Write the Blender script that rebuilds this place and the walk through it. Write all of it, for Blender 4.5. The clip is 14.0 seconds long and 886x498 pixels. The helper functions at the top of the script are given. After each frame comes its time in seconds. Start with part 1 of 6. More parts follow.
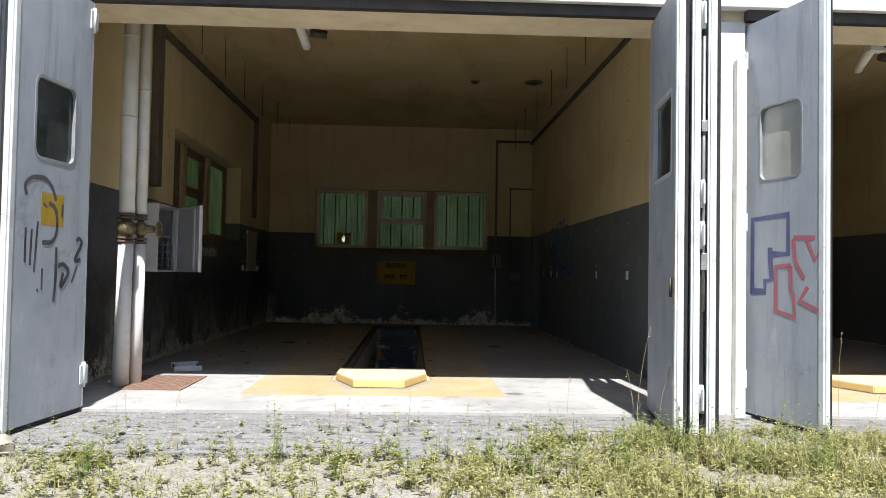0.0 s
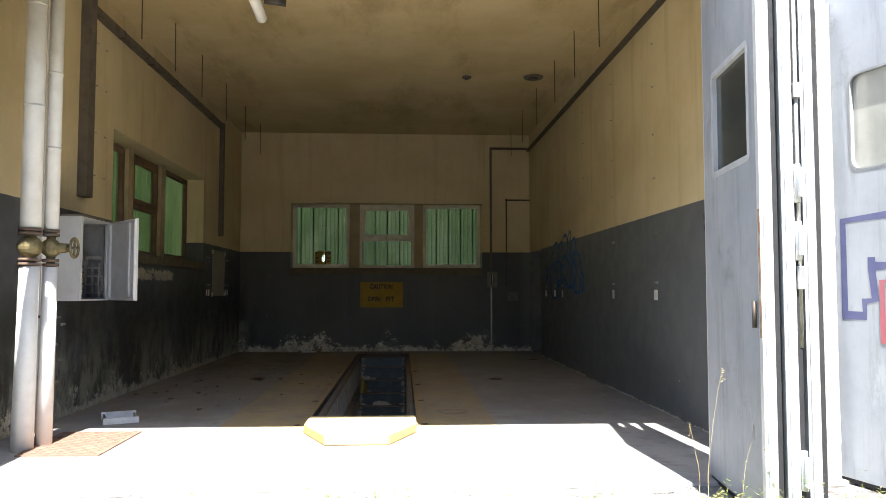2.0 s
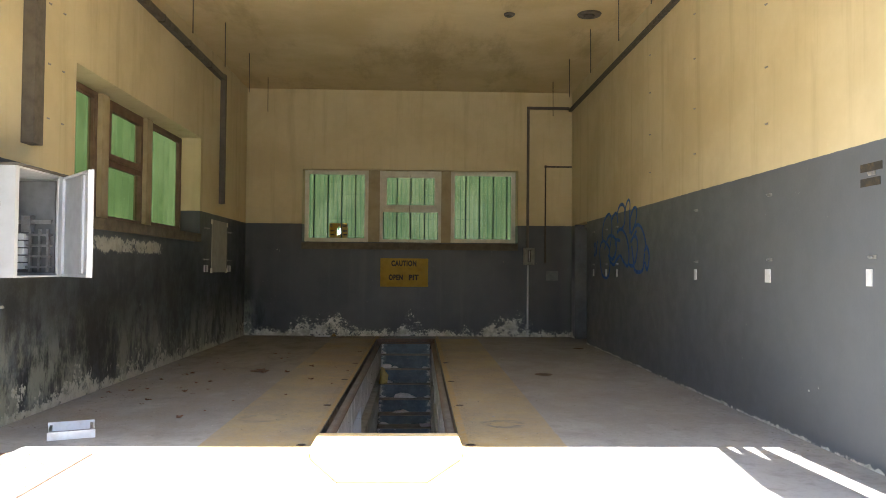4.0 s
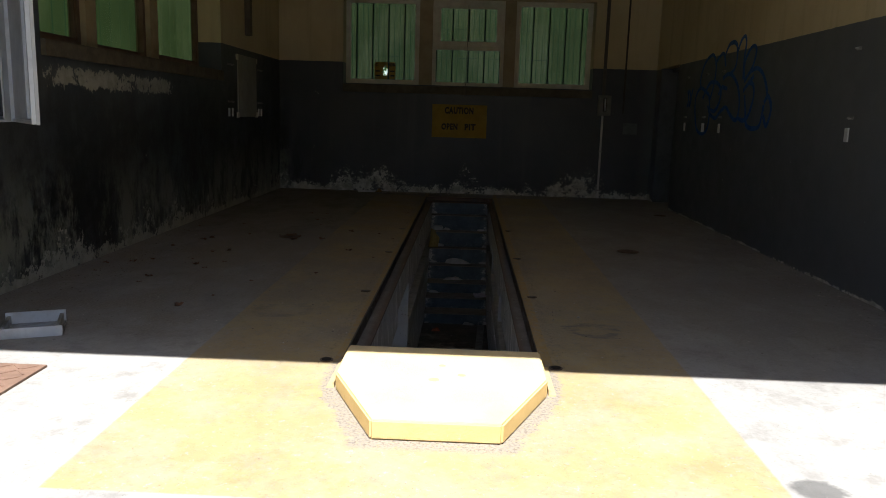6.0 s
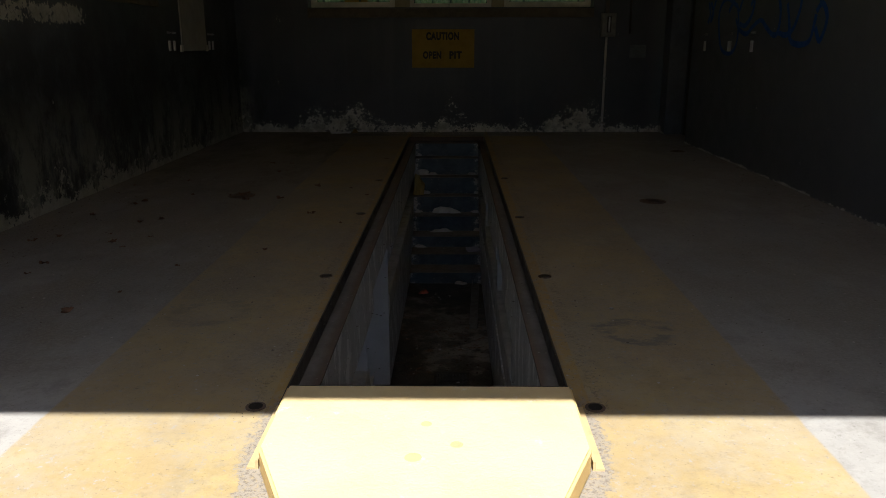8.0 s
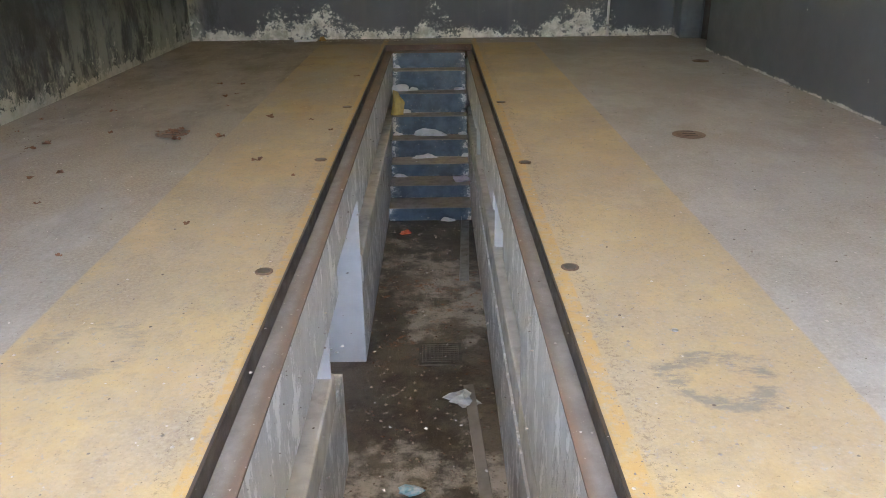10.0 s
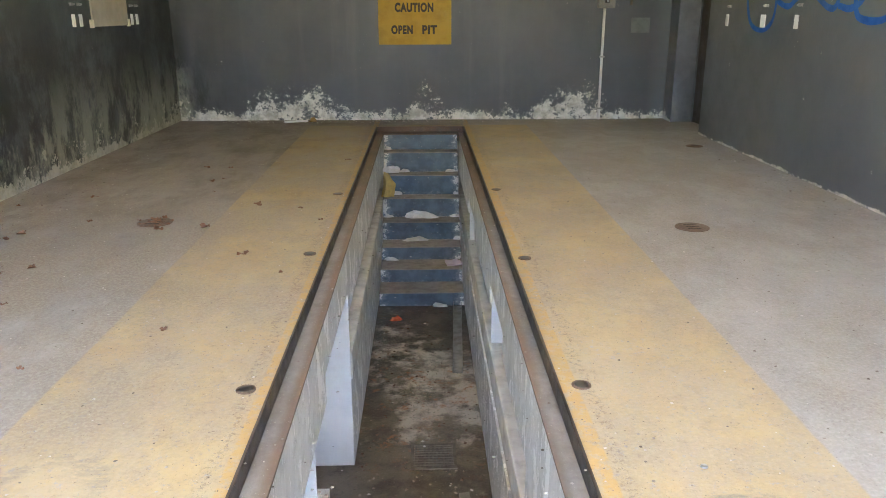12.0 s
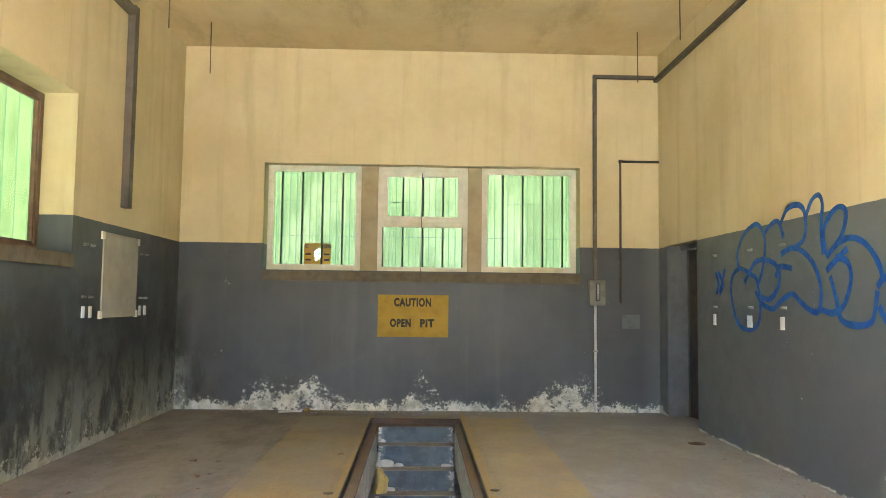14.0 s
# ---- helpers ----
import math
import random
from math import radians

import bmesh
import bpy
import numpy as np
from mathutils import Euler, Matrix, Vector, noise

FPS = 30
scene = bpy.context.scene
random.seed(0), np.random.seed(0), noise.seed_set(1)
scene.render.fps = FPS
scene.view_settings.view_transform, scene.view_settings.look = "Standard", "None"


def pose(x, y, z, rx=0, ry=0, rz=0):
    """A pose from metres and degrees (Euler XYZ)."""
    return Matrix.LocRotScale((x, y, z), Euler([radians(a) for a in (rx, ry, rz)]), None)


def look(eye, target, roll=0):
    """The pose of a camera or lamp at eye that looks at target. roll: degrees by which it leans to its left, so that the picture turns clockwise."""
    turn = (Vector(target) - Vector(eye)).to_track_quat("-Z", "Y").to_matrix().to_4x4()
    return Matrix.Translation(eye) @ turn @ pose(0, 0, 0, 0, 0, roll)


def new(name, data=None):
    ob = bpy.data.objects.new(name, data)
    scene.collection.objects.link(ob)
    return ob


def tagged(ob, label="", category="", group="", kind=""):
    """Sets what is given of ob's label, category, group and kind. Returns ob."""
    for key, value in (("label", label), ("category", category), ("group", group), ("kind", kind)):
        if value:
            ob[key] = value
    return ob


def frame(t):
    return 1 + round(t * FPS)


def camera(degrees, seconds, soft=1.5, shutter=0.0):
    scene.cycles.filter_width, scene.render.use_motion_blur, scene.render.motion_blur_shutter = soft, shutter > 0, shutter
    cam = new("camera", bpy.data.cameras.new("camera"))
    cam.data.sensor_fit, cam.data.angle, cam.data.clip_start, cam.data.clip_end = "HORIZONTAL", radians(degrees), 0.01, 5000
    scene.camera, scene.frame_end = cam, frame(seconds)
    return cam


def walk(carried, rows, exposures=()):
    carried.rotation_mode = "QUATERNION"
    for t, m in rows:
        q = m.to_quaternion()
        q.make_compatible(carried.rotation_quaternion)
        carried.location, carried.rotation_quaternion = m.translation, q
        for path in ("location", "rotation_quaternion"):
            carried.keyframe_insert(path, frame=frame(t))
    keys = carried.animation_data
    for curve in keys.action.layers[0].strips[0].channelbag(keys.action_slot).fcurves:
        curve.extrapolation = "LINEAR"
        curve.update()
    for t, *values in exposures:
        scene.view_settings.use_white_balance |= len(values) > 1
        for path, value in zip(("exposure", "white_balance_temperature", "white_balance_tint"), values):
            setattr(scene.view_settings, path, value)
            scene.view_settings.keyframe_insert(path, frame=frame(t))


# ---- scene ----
cam = camera(60.7, 14.0, soft=0.9)
PATH = [
    (0, (0.057, 0.458, 1.151), (0.134, 2.456, 1.213), 1.0),
    (0.5, (0.102, 0.859, 1.201), (0.203, 2.855, 1.261), -0.5),
    (1, (0.124, 1.218, 1.204), (0.24, 3.213, 1.278), 1.1),
    (1.5, (0.09, 1.617, 1.192), (0.221, 3.611, 1.286), 0.5),
    (2, (0.086, 2.021, 1.19), (0.193, 4.015, 1.302), 0.0),
    (2.2, (0.061, 2.184, 1.198), (0.168, 4.178, 1.316), 0.8),
    (4.3, (-0.071, 4.005, 1.182), (-0.024, 6.005, 1.199), 0.0),
    (4.5, (-0.058, 4.165, 1.222), (-0.015, 6.164, 1.184), -0.5),
    (5, (-0.066, 4.565, 1.211), (-0.042, 6.56, 1.073), 0.7),
    (5.5, (-0.102, 4.929, 1.224), (-0.138, 6.916, 0.999), 0.9),
    (6, (-0.18, 5.294, 1.216), (-0.236, 7.262, 0.867), 1.7),
    (6.5, (-0.158, 5.587, 1.203), (-0.203, 7.525, 0.711), -0.2),
    (7, (-0.129, 5.914, 1.193), (-0.156, 7.84, 0.655), 0.6),
    (7.5, (-0.175, 6.288, 1.189), (-0.205, 8.207, 0.627), -0.1),
    (8, (-0.183, 6.579, 1.173), (-0.21, 8.51, 0.652), -0.1),
    (8.2, (-0.187, 6.73, 1.163), (-0.194, 8.659, 0.635), 0.2),
    (10.3, (-0.197, 7.878, 1.163), (-0.185, 9.712, 0.364), -0.7),
    (10.5, (-0.189, 7.928, 1.162), (-0.183, 9.756, 0.349), -0.5),
    (11, (-0.213, 8.008, 1.186), (-0.196, 9.823, 0.345), -0.3),
    (11.5, (-0.236, 8.035, 1.206), (-0.202, 9.898, 0.479), -0.1),
    (12, (-0.239, 8.039, 1.226), (-0.19, 9.948, 0.63), -0.1),
    (12.5, (-0.239, 8.037, 1.254), (-0.178, 9.986, 0.81), 0.1),
    (13, (-0.233, 8.038, 1.273), (-0.177, 10.021, 1.023), 0.2),
    (13.5, (-0.246, 8.053, 1.294), (-0.188, 10.051, 1.223), 0.6),
    (14, (-0.259, 8.086, 1.29), (-0.197, 10.08, 1.431), 0.7),
]
EXPOSURES = [(0.0, 1.0, 6250, 10), (0.5, 1.12, 6250, 10), (1.0, 1.35, 6300, 10), (1.5, 1.75, 6350, 10), (2.0, 2.28, 6400, 10), (2.2, 2.42, 6400, 10), (4.3, 3.62, 6500, 10), (5.0, 2.62, 6500, 10), (5.5, 1.9, 6500, 10),
             (6.0, 1.2, 6300, 10), (6.5, 0.82, 6500, 10), (8.2, 0.9, 6500, 10), (9.3, 3.2, 6350, 10), (10.3, 5.12, 6350, 10), (11.5, 5.2, 6350, 9), (12.5, 5.6, 6250, 9), (13.0, 5.68, 6250, 10), (14.0, 5.48, 6350, 9)]
walk(cam, [(t, look(eye, target, roll)) for t, eye, target, roll in PATH], EXPOSURES)

# ---------- light ----------
SUN_EL, SUN_AZ = 57.7, -3.0
world = bpy.data.worlds.new("world")
scene.world = world
world.use_nodes = True
_nt = world.node_tree
_sky = _nt.nodes.new("ShaderNodeTexSky")
_sky.sky_type, _sky.sun_disc = 'NISHITA', False
_sky.sun_elevation, _sky.sun_rotation = radians(SUN_EL), radians(180 + SUN_AZ)
_nt.links.new(_sky.outputs[0], _nt.nodes["Background"].inputs[0])
_nt.nodes["Background"].inputs[1].default_value = 0.082
sun_data = bpy.data.lights.new("sun", 'SUN')
sun_data.energy, sun_data.angle, sun_data.color = 5.0, radians(0.53), (1.0, 0.965, 0.905)
sun = new("sun", sun_data)
_d = Vector((math.sin(radians(SUN_AZ)) * math.cos(radians(SUN_EL)), math.cos(radians(SUN_EL)) * math.cos(radians(SUN_AZ)), -math.sin(radians(SUN_EL))))
sun.matrix_world = Matrix.Translation((0, -20, 30)) @ _d.to_track_quat("-Z", "Y").to_matrix().to_4x4()


# ---------- node material helpers ----------
class Nodes:
    """A small builder of node trees for one material."""

    def __init__(self, name, rough=0.8, metal=0.0, spec=0.4):
        self.m = bpy.data.materials.new(name)
        self.m.use_nodes = True
        self.t = self.m.node_tree
        self.bsdf = self.t.nodes["Principled BSDF"]
        self.bsdf.inputs["Roughness"].default_value = rough
        self.bsdf.inputs["Metallic"].default_value = metal
        self.bsdf.inputs["Specular IOR Level"].default_value = spec
        self.geo = self.t.nodes.new("ShaderNodeNewGeometry")
        self.pos = self.geo.outputs["Position"]
        self._xyz = None

    def put(self, sock, v):
        if isinstance(v, bpy.types.NodeSocket):
            self.t.links.new(v, sock)
        elif isinstance(v, tuple) and len(v) == 3 and sock.type == 'RGBA':
            sock.default_value = (*v, 1)
        else:
            sock.default_value = v

    def axis(self, i):
        if self._xyz is None:
            self._xyz = self.t.nodes.new("ShaderNodeSeparateXYZ")
            self.t.links.new(self.pos, self._xyz.inputs[0])
        return self._xyz.outputs[i]

    def math(self, op, a, b=0.0, c=0.0):
        n = self.t.nodes.new("ShaderNodeMath")
        n.operation = op
        for s, v in zip(n.inputs, (a, b, c)):
            self.put(s, v)
        return n.outputs[0]

    def ramp(self, v, lo, hi, a=0.0, b=1.0):
        n = self.t.nodes.new("ShaderNodeMapRange")
        n.interpolation_type = 'SMOOTHSTEP'
        for s, x in zip(n.inputs, (v, lo, hi, a, b)):
            self.put(s, x)
        return n.outputs[0]

    def noise(self, scale, detail=5, rough=0.6, stretch=None, shift=0.0):
        n = self.t.nodes.new("ShaderNodeTexNoise")
        n.inputs["Scale"].default_value, n.inputs["Detail"].default_value, n.inputs["Roughness"].default_value = scale, detail, rough
        src = self.pos
        if stretch or shift:
            mp = self.t.nodes.new("ShaderNodeMapping")
            mp.inputs["Scale"].default_value = stretch or (1, 1, 1)
            mp.inputs["Location"].default_value = (shift, shift * 0.7, shift * 1.3)
            self.t.links.new(self.pos, mp.inputs[0])
            src = mp.outputs[0]
        self.t.links.new(src, n.inputs["Vector"])
        return n.outputs["Fac"]

    def cells(self, scale, feature='F1'):
        n = self.t.nodes.new("ShaderNodeTexVoronoi")
        n.feature = feature
        n.inputs["Scale"].default_value = scale
        self.t.links.new(self.pos, n.inputs["Vector"])
        return n.outputs["Distance"]

    def mix(self, f, a, b):
        n = self.t.nodes.new("ShaderNodeMix")
        n.data_type = 'RGBA'
        self.put(n.inputs[0], f)
        self.put(n.inputs[6], a)
        self.put(n.inputs[7], b)
        return n.outputs[2]

    def done(self, color, bump=None, strength=0.3, dist=0.01, rough=None):
        self.put(self.bsdf.inputs["Base Color"], color)
        if rough is not None:
            self.put(self.bsdf.inputs["Roughness"], rough)
        if bump is not None:
            b = self.t.nodes.new("ShaderNodeBump")
            b.inputs["Strength"].default_value, b.inputs["Distance"].default_value = strength, dist
            self.put(b.inputs["Height"], bump)
            self.t.links.new(b.outputs[0], self.bsdf.inputs["Normal"])
        return self.m


def plain(name, c, c2=None, scale=6.0, rough=0.7, metal=0.0, bump=0.15, grime=0.0, grime_c=(0.05, 0.04, 0.03), spec=0.4):
    """Painted or bare surface with grain at two scales and patches of grime."""
    n = Nodes(name, rough, metal, spec)
    c2 = c2 or tuple(x * 0.78 for x in c)
    col = n.mix(n.ramp(n.noise(scale), 0.35, 0.7), c, c2)
    fine = n.noise(scale * 18, 3)
    col = n.mix(n.math('MULTIPLY', fine, 0.25), col, c2)
    if grime:
        col = n.mix(n.math('MULTIPLY', n.ramp(n.noise(scale * 0.6, 8, 0.7, None, 7.3), 0.5, 0.72), grime), col, grime_c)
    return n.done(col, fine, bump, 0.004, n.ramp(n.noise(scale * 2), 0.3, 0.7, rough - 0.08, min(1, rough + 0.1)))


DADO = 1.975
WX0, WX1, WY1, TOP = -3.13, 2.66, 17.2, 4.37      # room: side walls, back wall, ceiling
PX0, PX1, PY0, PY1, PITZ = -0.772, 0.224, 8.885, 16.6, -1.45
LEDGE = -0.07
LX0, LX1 = -0.688, 0.152                           # inner faces of the pit walls


def wall_material():
    n = Nodes("painted_plaster", 0.75, 0, 0.35)
    z = n.axis(2)
    big, mid, fine = n.noise(0.9, 6, 0.62), n.noise(5, 7, 0.65), n.noise(60, 4)
    cream = n.mix(n.ramp(big, 0.35, 0.68), (0.655, 0.56, 0.358), (0.565, 0.47, 0.28))
    streak = n.noise(1.0, 6, 0.65, (5, 5, 0.35), 3.0)
    cream = n.mix(n.math('MULTIPLY', n.ramp(streak, 0.5, 0.75), 0.35), cream, (0.36, 0.285, 0.14))
    cream = n.mix(n.math('MULTIPLY', n.ramp(mid, 0.62, 0.75), 0.3), cream, (0.66, 0.59, 0.40))
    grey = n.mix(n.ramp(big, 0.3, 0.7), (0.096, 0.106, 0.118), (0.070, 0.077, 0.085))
    # east dado is lighter, standing in for light bounced off the sunlit floor
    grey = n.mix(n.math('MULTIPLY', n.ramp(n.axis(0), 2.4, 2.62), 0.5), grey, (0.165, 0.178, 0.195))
    grey = n.mix(n.math('MULTIPLY', n.ramp(streak, 0.48, 0.8), 0.45), grey, (0.125, 0.132, 0.138))
    scuff = n.ramp(n.noise(11, 8, 0.75, None, 2.0), 0.66, 0.74)
    grey = n.mix(n.math('MULTIPLY', scuff, 0.5), grey, (0.19, 0.19, 0.18))
    grey = n.mix(n.math('MULTIPLY', n.ramp(n.noise(34, 5, 0.7, None, 91.0), 0.70, 0.74), 0.7), grey, (0.34, 0.34, 0.32))
    # damp at the foot: flaked paint over pale plaster, black mould on the window side
    x, y = n.axis(0), n.axis(1)
    west = n.ramp(x, -2.9, -3.1)
    north = n.ramp(y, 17.0, 17.15)
    spots = n.math('MAXIMUM', n.math('MAXIMUM', n.ramp(n.math('ABSOLUTE', n.math('ADD', x, 1.75)), 0.75, 0.25), n.ramp(n.math('ABSOLUTE', n.math('ADD', x, 0.2)), 0.3, 0.05)), n.ramp(n.math('ABSOLUTE', n.math('SUBTRACT', x, 1.55)), 0.55, 0.15))
    reach_n = n.math('MULTIPLY_ADD', n.math('MULTIPLY', spots, n.ramp(n.noise(2.6, 5, 0.65, (1, 1, 0.01), 11.0), 0.25, 0.6, 0.6, 1.0)), 0.36, 0.15)
    reach_w = n.ramp(n.noise(1.4, 5, 0.65, (1, 1, 0.01), 11.0), 0.3, 0.7, 0.10, 0.50)
    reach = n.math('MULTIPLY_ADD', north, reach_n, n.math('MULTIPLY_ADD', west, reach_w, 0.035))
    lowness = n.ramp(n.math('DIVIDE', z, reach), 1.3, 0.1)
    flake_n = n.math('MULTIPLY_ADD', n.noise(5.0, 10, 0.72, (1, 1, 1.1), 5.0), 0.85, n.math('MULTIPLY', n.noise(24, 8, 0.75), 0.5))
    flake = n.ramp(n.math('MULTIPLY_ADD', lowness, n.math('MULTIPLY_ADD', west, -0.06, 0.25), flake_n), 0.865, 0.895)
    foot = n.math('MULTIPLY', west, n.ramp(z, n.math('MULTIPLY_ADD', n.noise(2.4, 6, 0.7, (1, 1, 0.01), 3.0), 0.42, -0.04), 0.02))
    flake = n.math('MAXIMUM', flake, n.ramp(n.math('MULTIPLY_ADD', foot, 0.27, flake_n), 0.85, 0.89))
    high = n.math('MULTIPLY', n.math('MULTIPLY', west, n.ramp(n.math('ABSOLUTE', n.math('SUBTRACT', z, 1.41)), 0.13, 0.03)), n.math('MULTIPLY', n.ramp(y, 10.4, 10.9), n.ramp(y, 13.4, 12.4)))
    flake = n.math('MAXIMUM', flake, n.ramp(n.math('MULTIPLY_ADD', high, 0.24, flake_n), 0.85, 0.88))
    strand = n.noise(1.0, 9, 0.75, (5, 5, 1.7), 31.0)
    mould = n.math('MULTIPLY', n.math('MULTIPLY', west, n.ramp(z, 1.85, 0.6)), n.ramp(n.math('MULTIPLY_ADD', n.noise(2.2, 7, 0.7, None, 21.0), 0.6, n.math('MULTIPLY', strand, 0.4)), 0.40, 0.54))
    mould = n.math('MAXIMUM', mould, n.math('MULTIPLY', n.ramp(n.math('ADD', x, n.math('SUBTRACT', 17.2, y)), -2.4, -3.05), n.math('MULTIPLY', n.ramp(z, 1.1, 0.2), n.ramp(strand, 0.4, 0.6))))
    grey = n.mix(n.math('MULTIPLY', mould, 0.85), grey, (0.018, 0.019, 0.017))
    bloom = n.math('MULTIPLY', n.math('MULTIPLY', west, n.ramp(z, 0.95, 0.15)), n.ramp(n.math('MULTIPLY_ADD', n.noise(0.9, 4, 0.6, (1, 1, 0.3), 51.0), 0.5, n.math('MULTIPLY', n.noise(1.0, 10, 0.78, (4.5, 4.5, 2.0), 41.0), 0.6)), 0.505, 0.60))
    grey = n.mix(n.math('MULTIPLY', bloom, 0.85), grey, (0.29, 0.30, 0.245))
    pale = n.mix(n.ramp(n.noise(9, 6, 0.7), 0.4, 0.65), (0.66, 0.66, 0.61), (0.36, 0.36, 0.31))
    pale = n.mix(n.math('MULTIPLY', west, 0.6), pale, (0.34, 0.325, 0.25))
    halo = n.math('MULTIPLY', n.math('MULTIPLY', n.math('SUBTRACT', 1.0, west), lowness), n.ramp(n.math('MULTIPLY_ADD', lowness, 0.25, flake_n), 0.79, 0.87))
    grey = n.mix(n.math('MULTIPLY', halo, 0.5), grey, (0.27, 0.28, 0.28))
    grey = n.mix(flake, grey, pale)
    edge = n.math('MULTIPLY_ADD', n.noise(9, 4, 0.6), 0.012, DADO - 0.006)
    col = n.mix(n.ramp(z, edge, n.math('ADD', edge, 0.004)), grey, cream)
    bump = n.math('ADD', n.math('MULTIPLY', mid, 0.5), n.math('MULTIPLY_ADD', flake, -0.5, n.math('MULTIPLY', fine, 0.25)))
    return n.done(col, bump, 0.35, 0.008, n.math('MULTIPLY_ADD', n.ramp(z, DADO, DADO + 0.01), 0.35, n.ramp(mid, 0.3, 0.7, 0.36, 0.5)))


def floor_material(name, yx0, yx1, yy0=7.50, yy1=16.75):
    n = Nodes(name, 0.85, 0, 0.3)
    x, y = n.axis(0), n.axis(1)
    big, mid, fine = n.noise(0.8, 6, 0.6), n.noise(4.5, 8, 0.7), n.noise(70, 4, 0.7)
    con = n.mix(n.ramp(big, 0.35, 0.68), (0.40, 0.393, 0.382), (0.30, 0.295, 0.287))
    con = n.mix(n.math('MULTIPLY', n.ramp(mid, 0.48, 0.70), 0.65), con, (0.20, 0.19, 0.18))
    con = n.mix(n.math('MULTIPLY', n.ramp(fine, 0.5, 0.75), 0.35), con, (0.44, 0.43, 0.41))
    # patchily worn oil and grime film; it also stands in for weaker daylight inside
    dim_film = n.ramp(n.math('MULTIPLY_ADD', n.noise(1.6, 8, 0.7, None, 33.0), 2.4, y), 9.3, 11.2)
    dim_film = n.math('MULTIPLY', dim_film, n.ramp(n.noise(2.6, 9, 0.75, (1.6, 0.7, 1), 27.0), 0.36, 0.60, 0.85, 0.5))
    # side and deep put the falling-off daylight into the colour, westwards and backwards
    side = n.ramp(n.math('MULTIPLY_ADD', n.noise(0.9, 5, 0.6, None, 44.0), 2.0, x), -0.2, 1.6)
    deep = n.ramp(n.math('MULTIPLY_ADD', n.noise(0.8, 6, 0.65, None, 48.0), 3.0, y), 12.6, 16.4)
    falloff_grime = n.mix(deep, n.mix(n.ramp(fine, 0.4, 0.7), (0.195, 0.185, 0.177), (0.245, 0.237, 0.229)), (0.105, 0.09, 0.076))
    con = n.mix(dim_film, con, n.mix(side, falloff_grime, n.mix(n.ramp(fine, 0.4, 0.7), (0.25, 0.245, 0.24), (0.31, 0.303, 0.295))))
    wob = n.math('MULTIPLY_ADD', n.noise(7, 5, 0.7), 0.02, -0.01)
    inx = n.math('MULTIPLY', n.ramp(n.math('ADD', x, wob), yx0, yx0 + 0.015), n.ramp(n.math('ADD', x, wob), yx1, yx1 - 0.015))
    iny = n.math('MULTIPLY', n.ramp(n.math('ADD', y, wob), yy0, yy0 + 0.015), n.ramp(y, yy1, yy1 - 0.05))
    wear = n.math('MULTIPLY_ADD', n.noise(3.0, 9, 0.72, None, 4.0), 0.7, n.math('MULTIPLY', n.noise(30, 6, 0.75), 0.3))
    fade = n.ramp(y, 8.2, 10.5)
    keep = n.math('MULTIPLY_ADD', n.ramp(wear, 0.58, 0.42), 0.3, 0.66)
    keep = n.math('MULTIPLY', keep, n.math('MULTIPLY_ADD', fade, -0.24, 0.95))
    yel = n.mix(n.ramp(n.noise(2.2, 6, 0.7, None, 9.0), 0.35, 0.65), (0.43, 0.328, 0.145), (0.375, 0.28, 0.135))
    chips = n.ramp(n.noise(38, 7, 0.8, None, 1.0), 0.575, 0.63)
    keep = n.math('MULTIPLY', keep, n.math('MULTIPLY_ADD', chips, -0.8, 1.0))
    col = n.mix(n.math('MULTIPLY', n.math('MULTIPLY', inx, iny), keep), con, yel)
    # brown tint deepening that painted falloff on the west half towards the back
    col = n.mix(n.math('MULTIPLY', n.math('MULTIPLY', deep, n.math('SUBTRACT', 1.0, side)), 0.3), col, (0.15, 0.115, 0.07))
    stain = n.ramp(n.noise(1.5, 9, 0.78, None, 13.0), 0.52, 0.68)
    col = n.mix(n.math('MULTIPLY', stain, 0.2), col, (0.10, 0.085, 0.07))
    dust = n.math('MULTIPLY', n.ramp(n.noise(1.3, 9, 0.72, (1.3, 0.8, 1), 61.0), 0.40, 0.62), n.math('MULTIPLY', n.ramp(y, 8.9, 9.4), n.math('MULTIPLY_ADD', side, -0.35, 0.85)))
    dust = n.math('MULTIPLY', dust, n.math('MULTIPLY_ADD', n.math('MULTIPLY', inx, iny), -0.25, 1.0))
    col = n.mix(dust, col, n.mix(n.ramp(fine, 0.4, 0.65), (0.215, 0.192, 0.165), (0.285, 0.265, 0.235)))
    scuffs = n.math('MULTIPLY', n.math('MULTIPLY', inx, iny), n.ramp(n.noise(3.2, 9, 0.8, (1.8, 0.9, 1), 71.0), 0.665, 0.70))
    col = n.mix(n.math('MULTIPLY', scuffs, 0.75), col, (0.55, 0.37, 0.08))
    mottle = n.ramp(n.noise(26, 8, 0.8, None, 81.0), 0.53, 0.63)
    col = n.mix(n.math('MULTIPLY', mottle, 0.18), col, (0.13, 0.11, 0.09))
    # bare chipped concrete round the stop, and a brighter band of paint along the pit edge
    cx = (yx0 + yx1) / 2 + 0.030
    ax = n.math('ABSOLUTE', n.math('SUBTRACT', x, cx))
    half = n.math('MINIMUM', n.math('MULTIPLY_ADD', n.math('SUBTRACT', y, 7.97), 0.427, 0.25), 0.47)
    ragged = n.math('MULTIPLY_ADD', n.noise(9, 9, 0.8), 0.26, -0.065)
    near = n.math('MULTIPLY', n.ramp(n.math('SUBTRACT', ax, n.math('ADD', half, ragged)), 0.02, 0.0), n.math('MULTIPLY', n.ramp(y, 7.86, 7.93), n.ramp(y, 9.0, 8.9)))
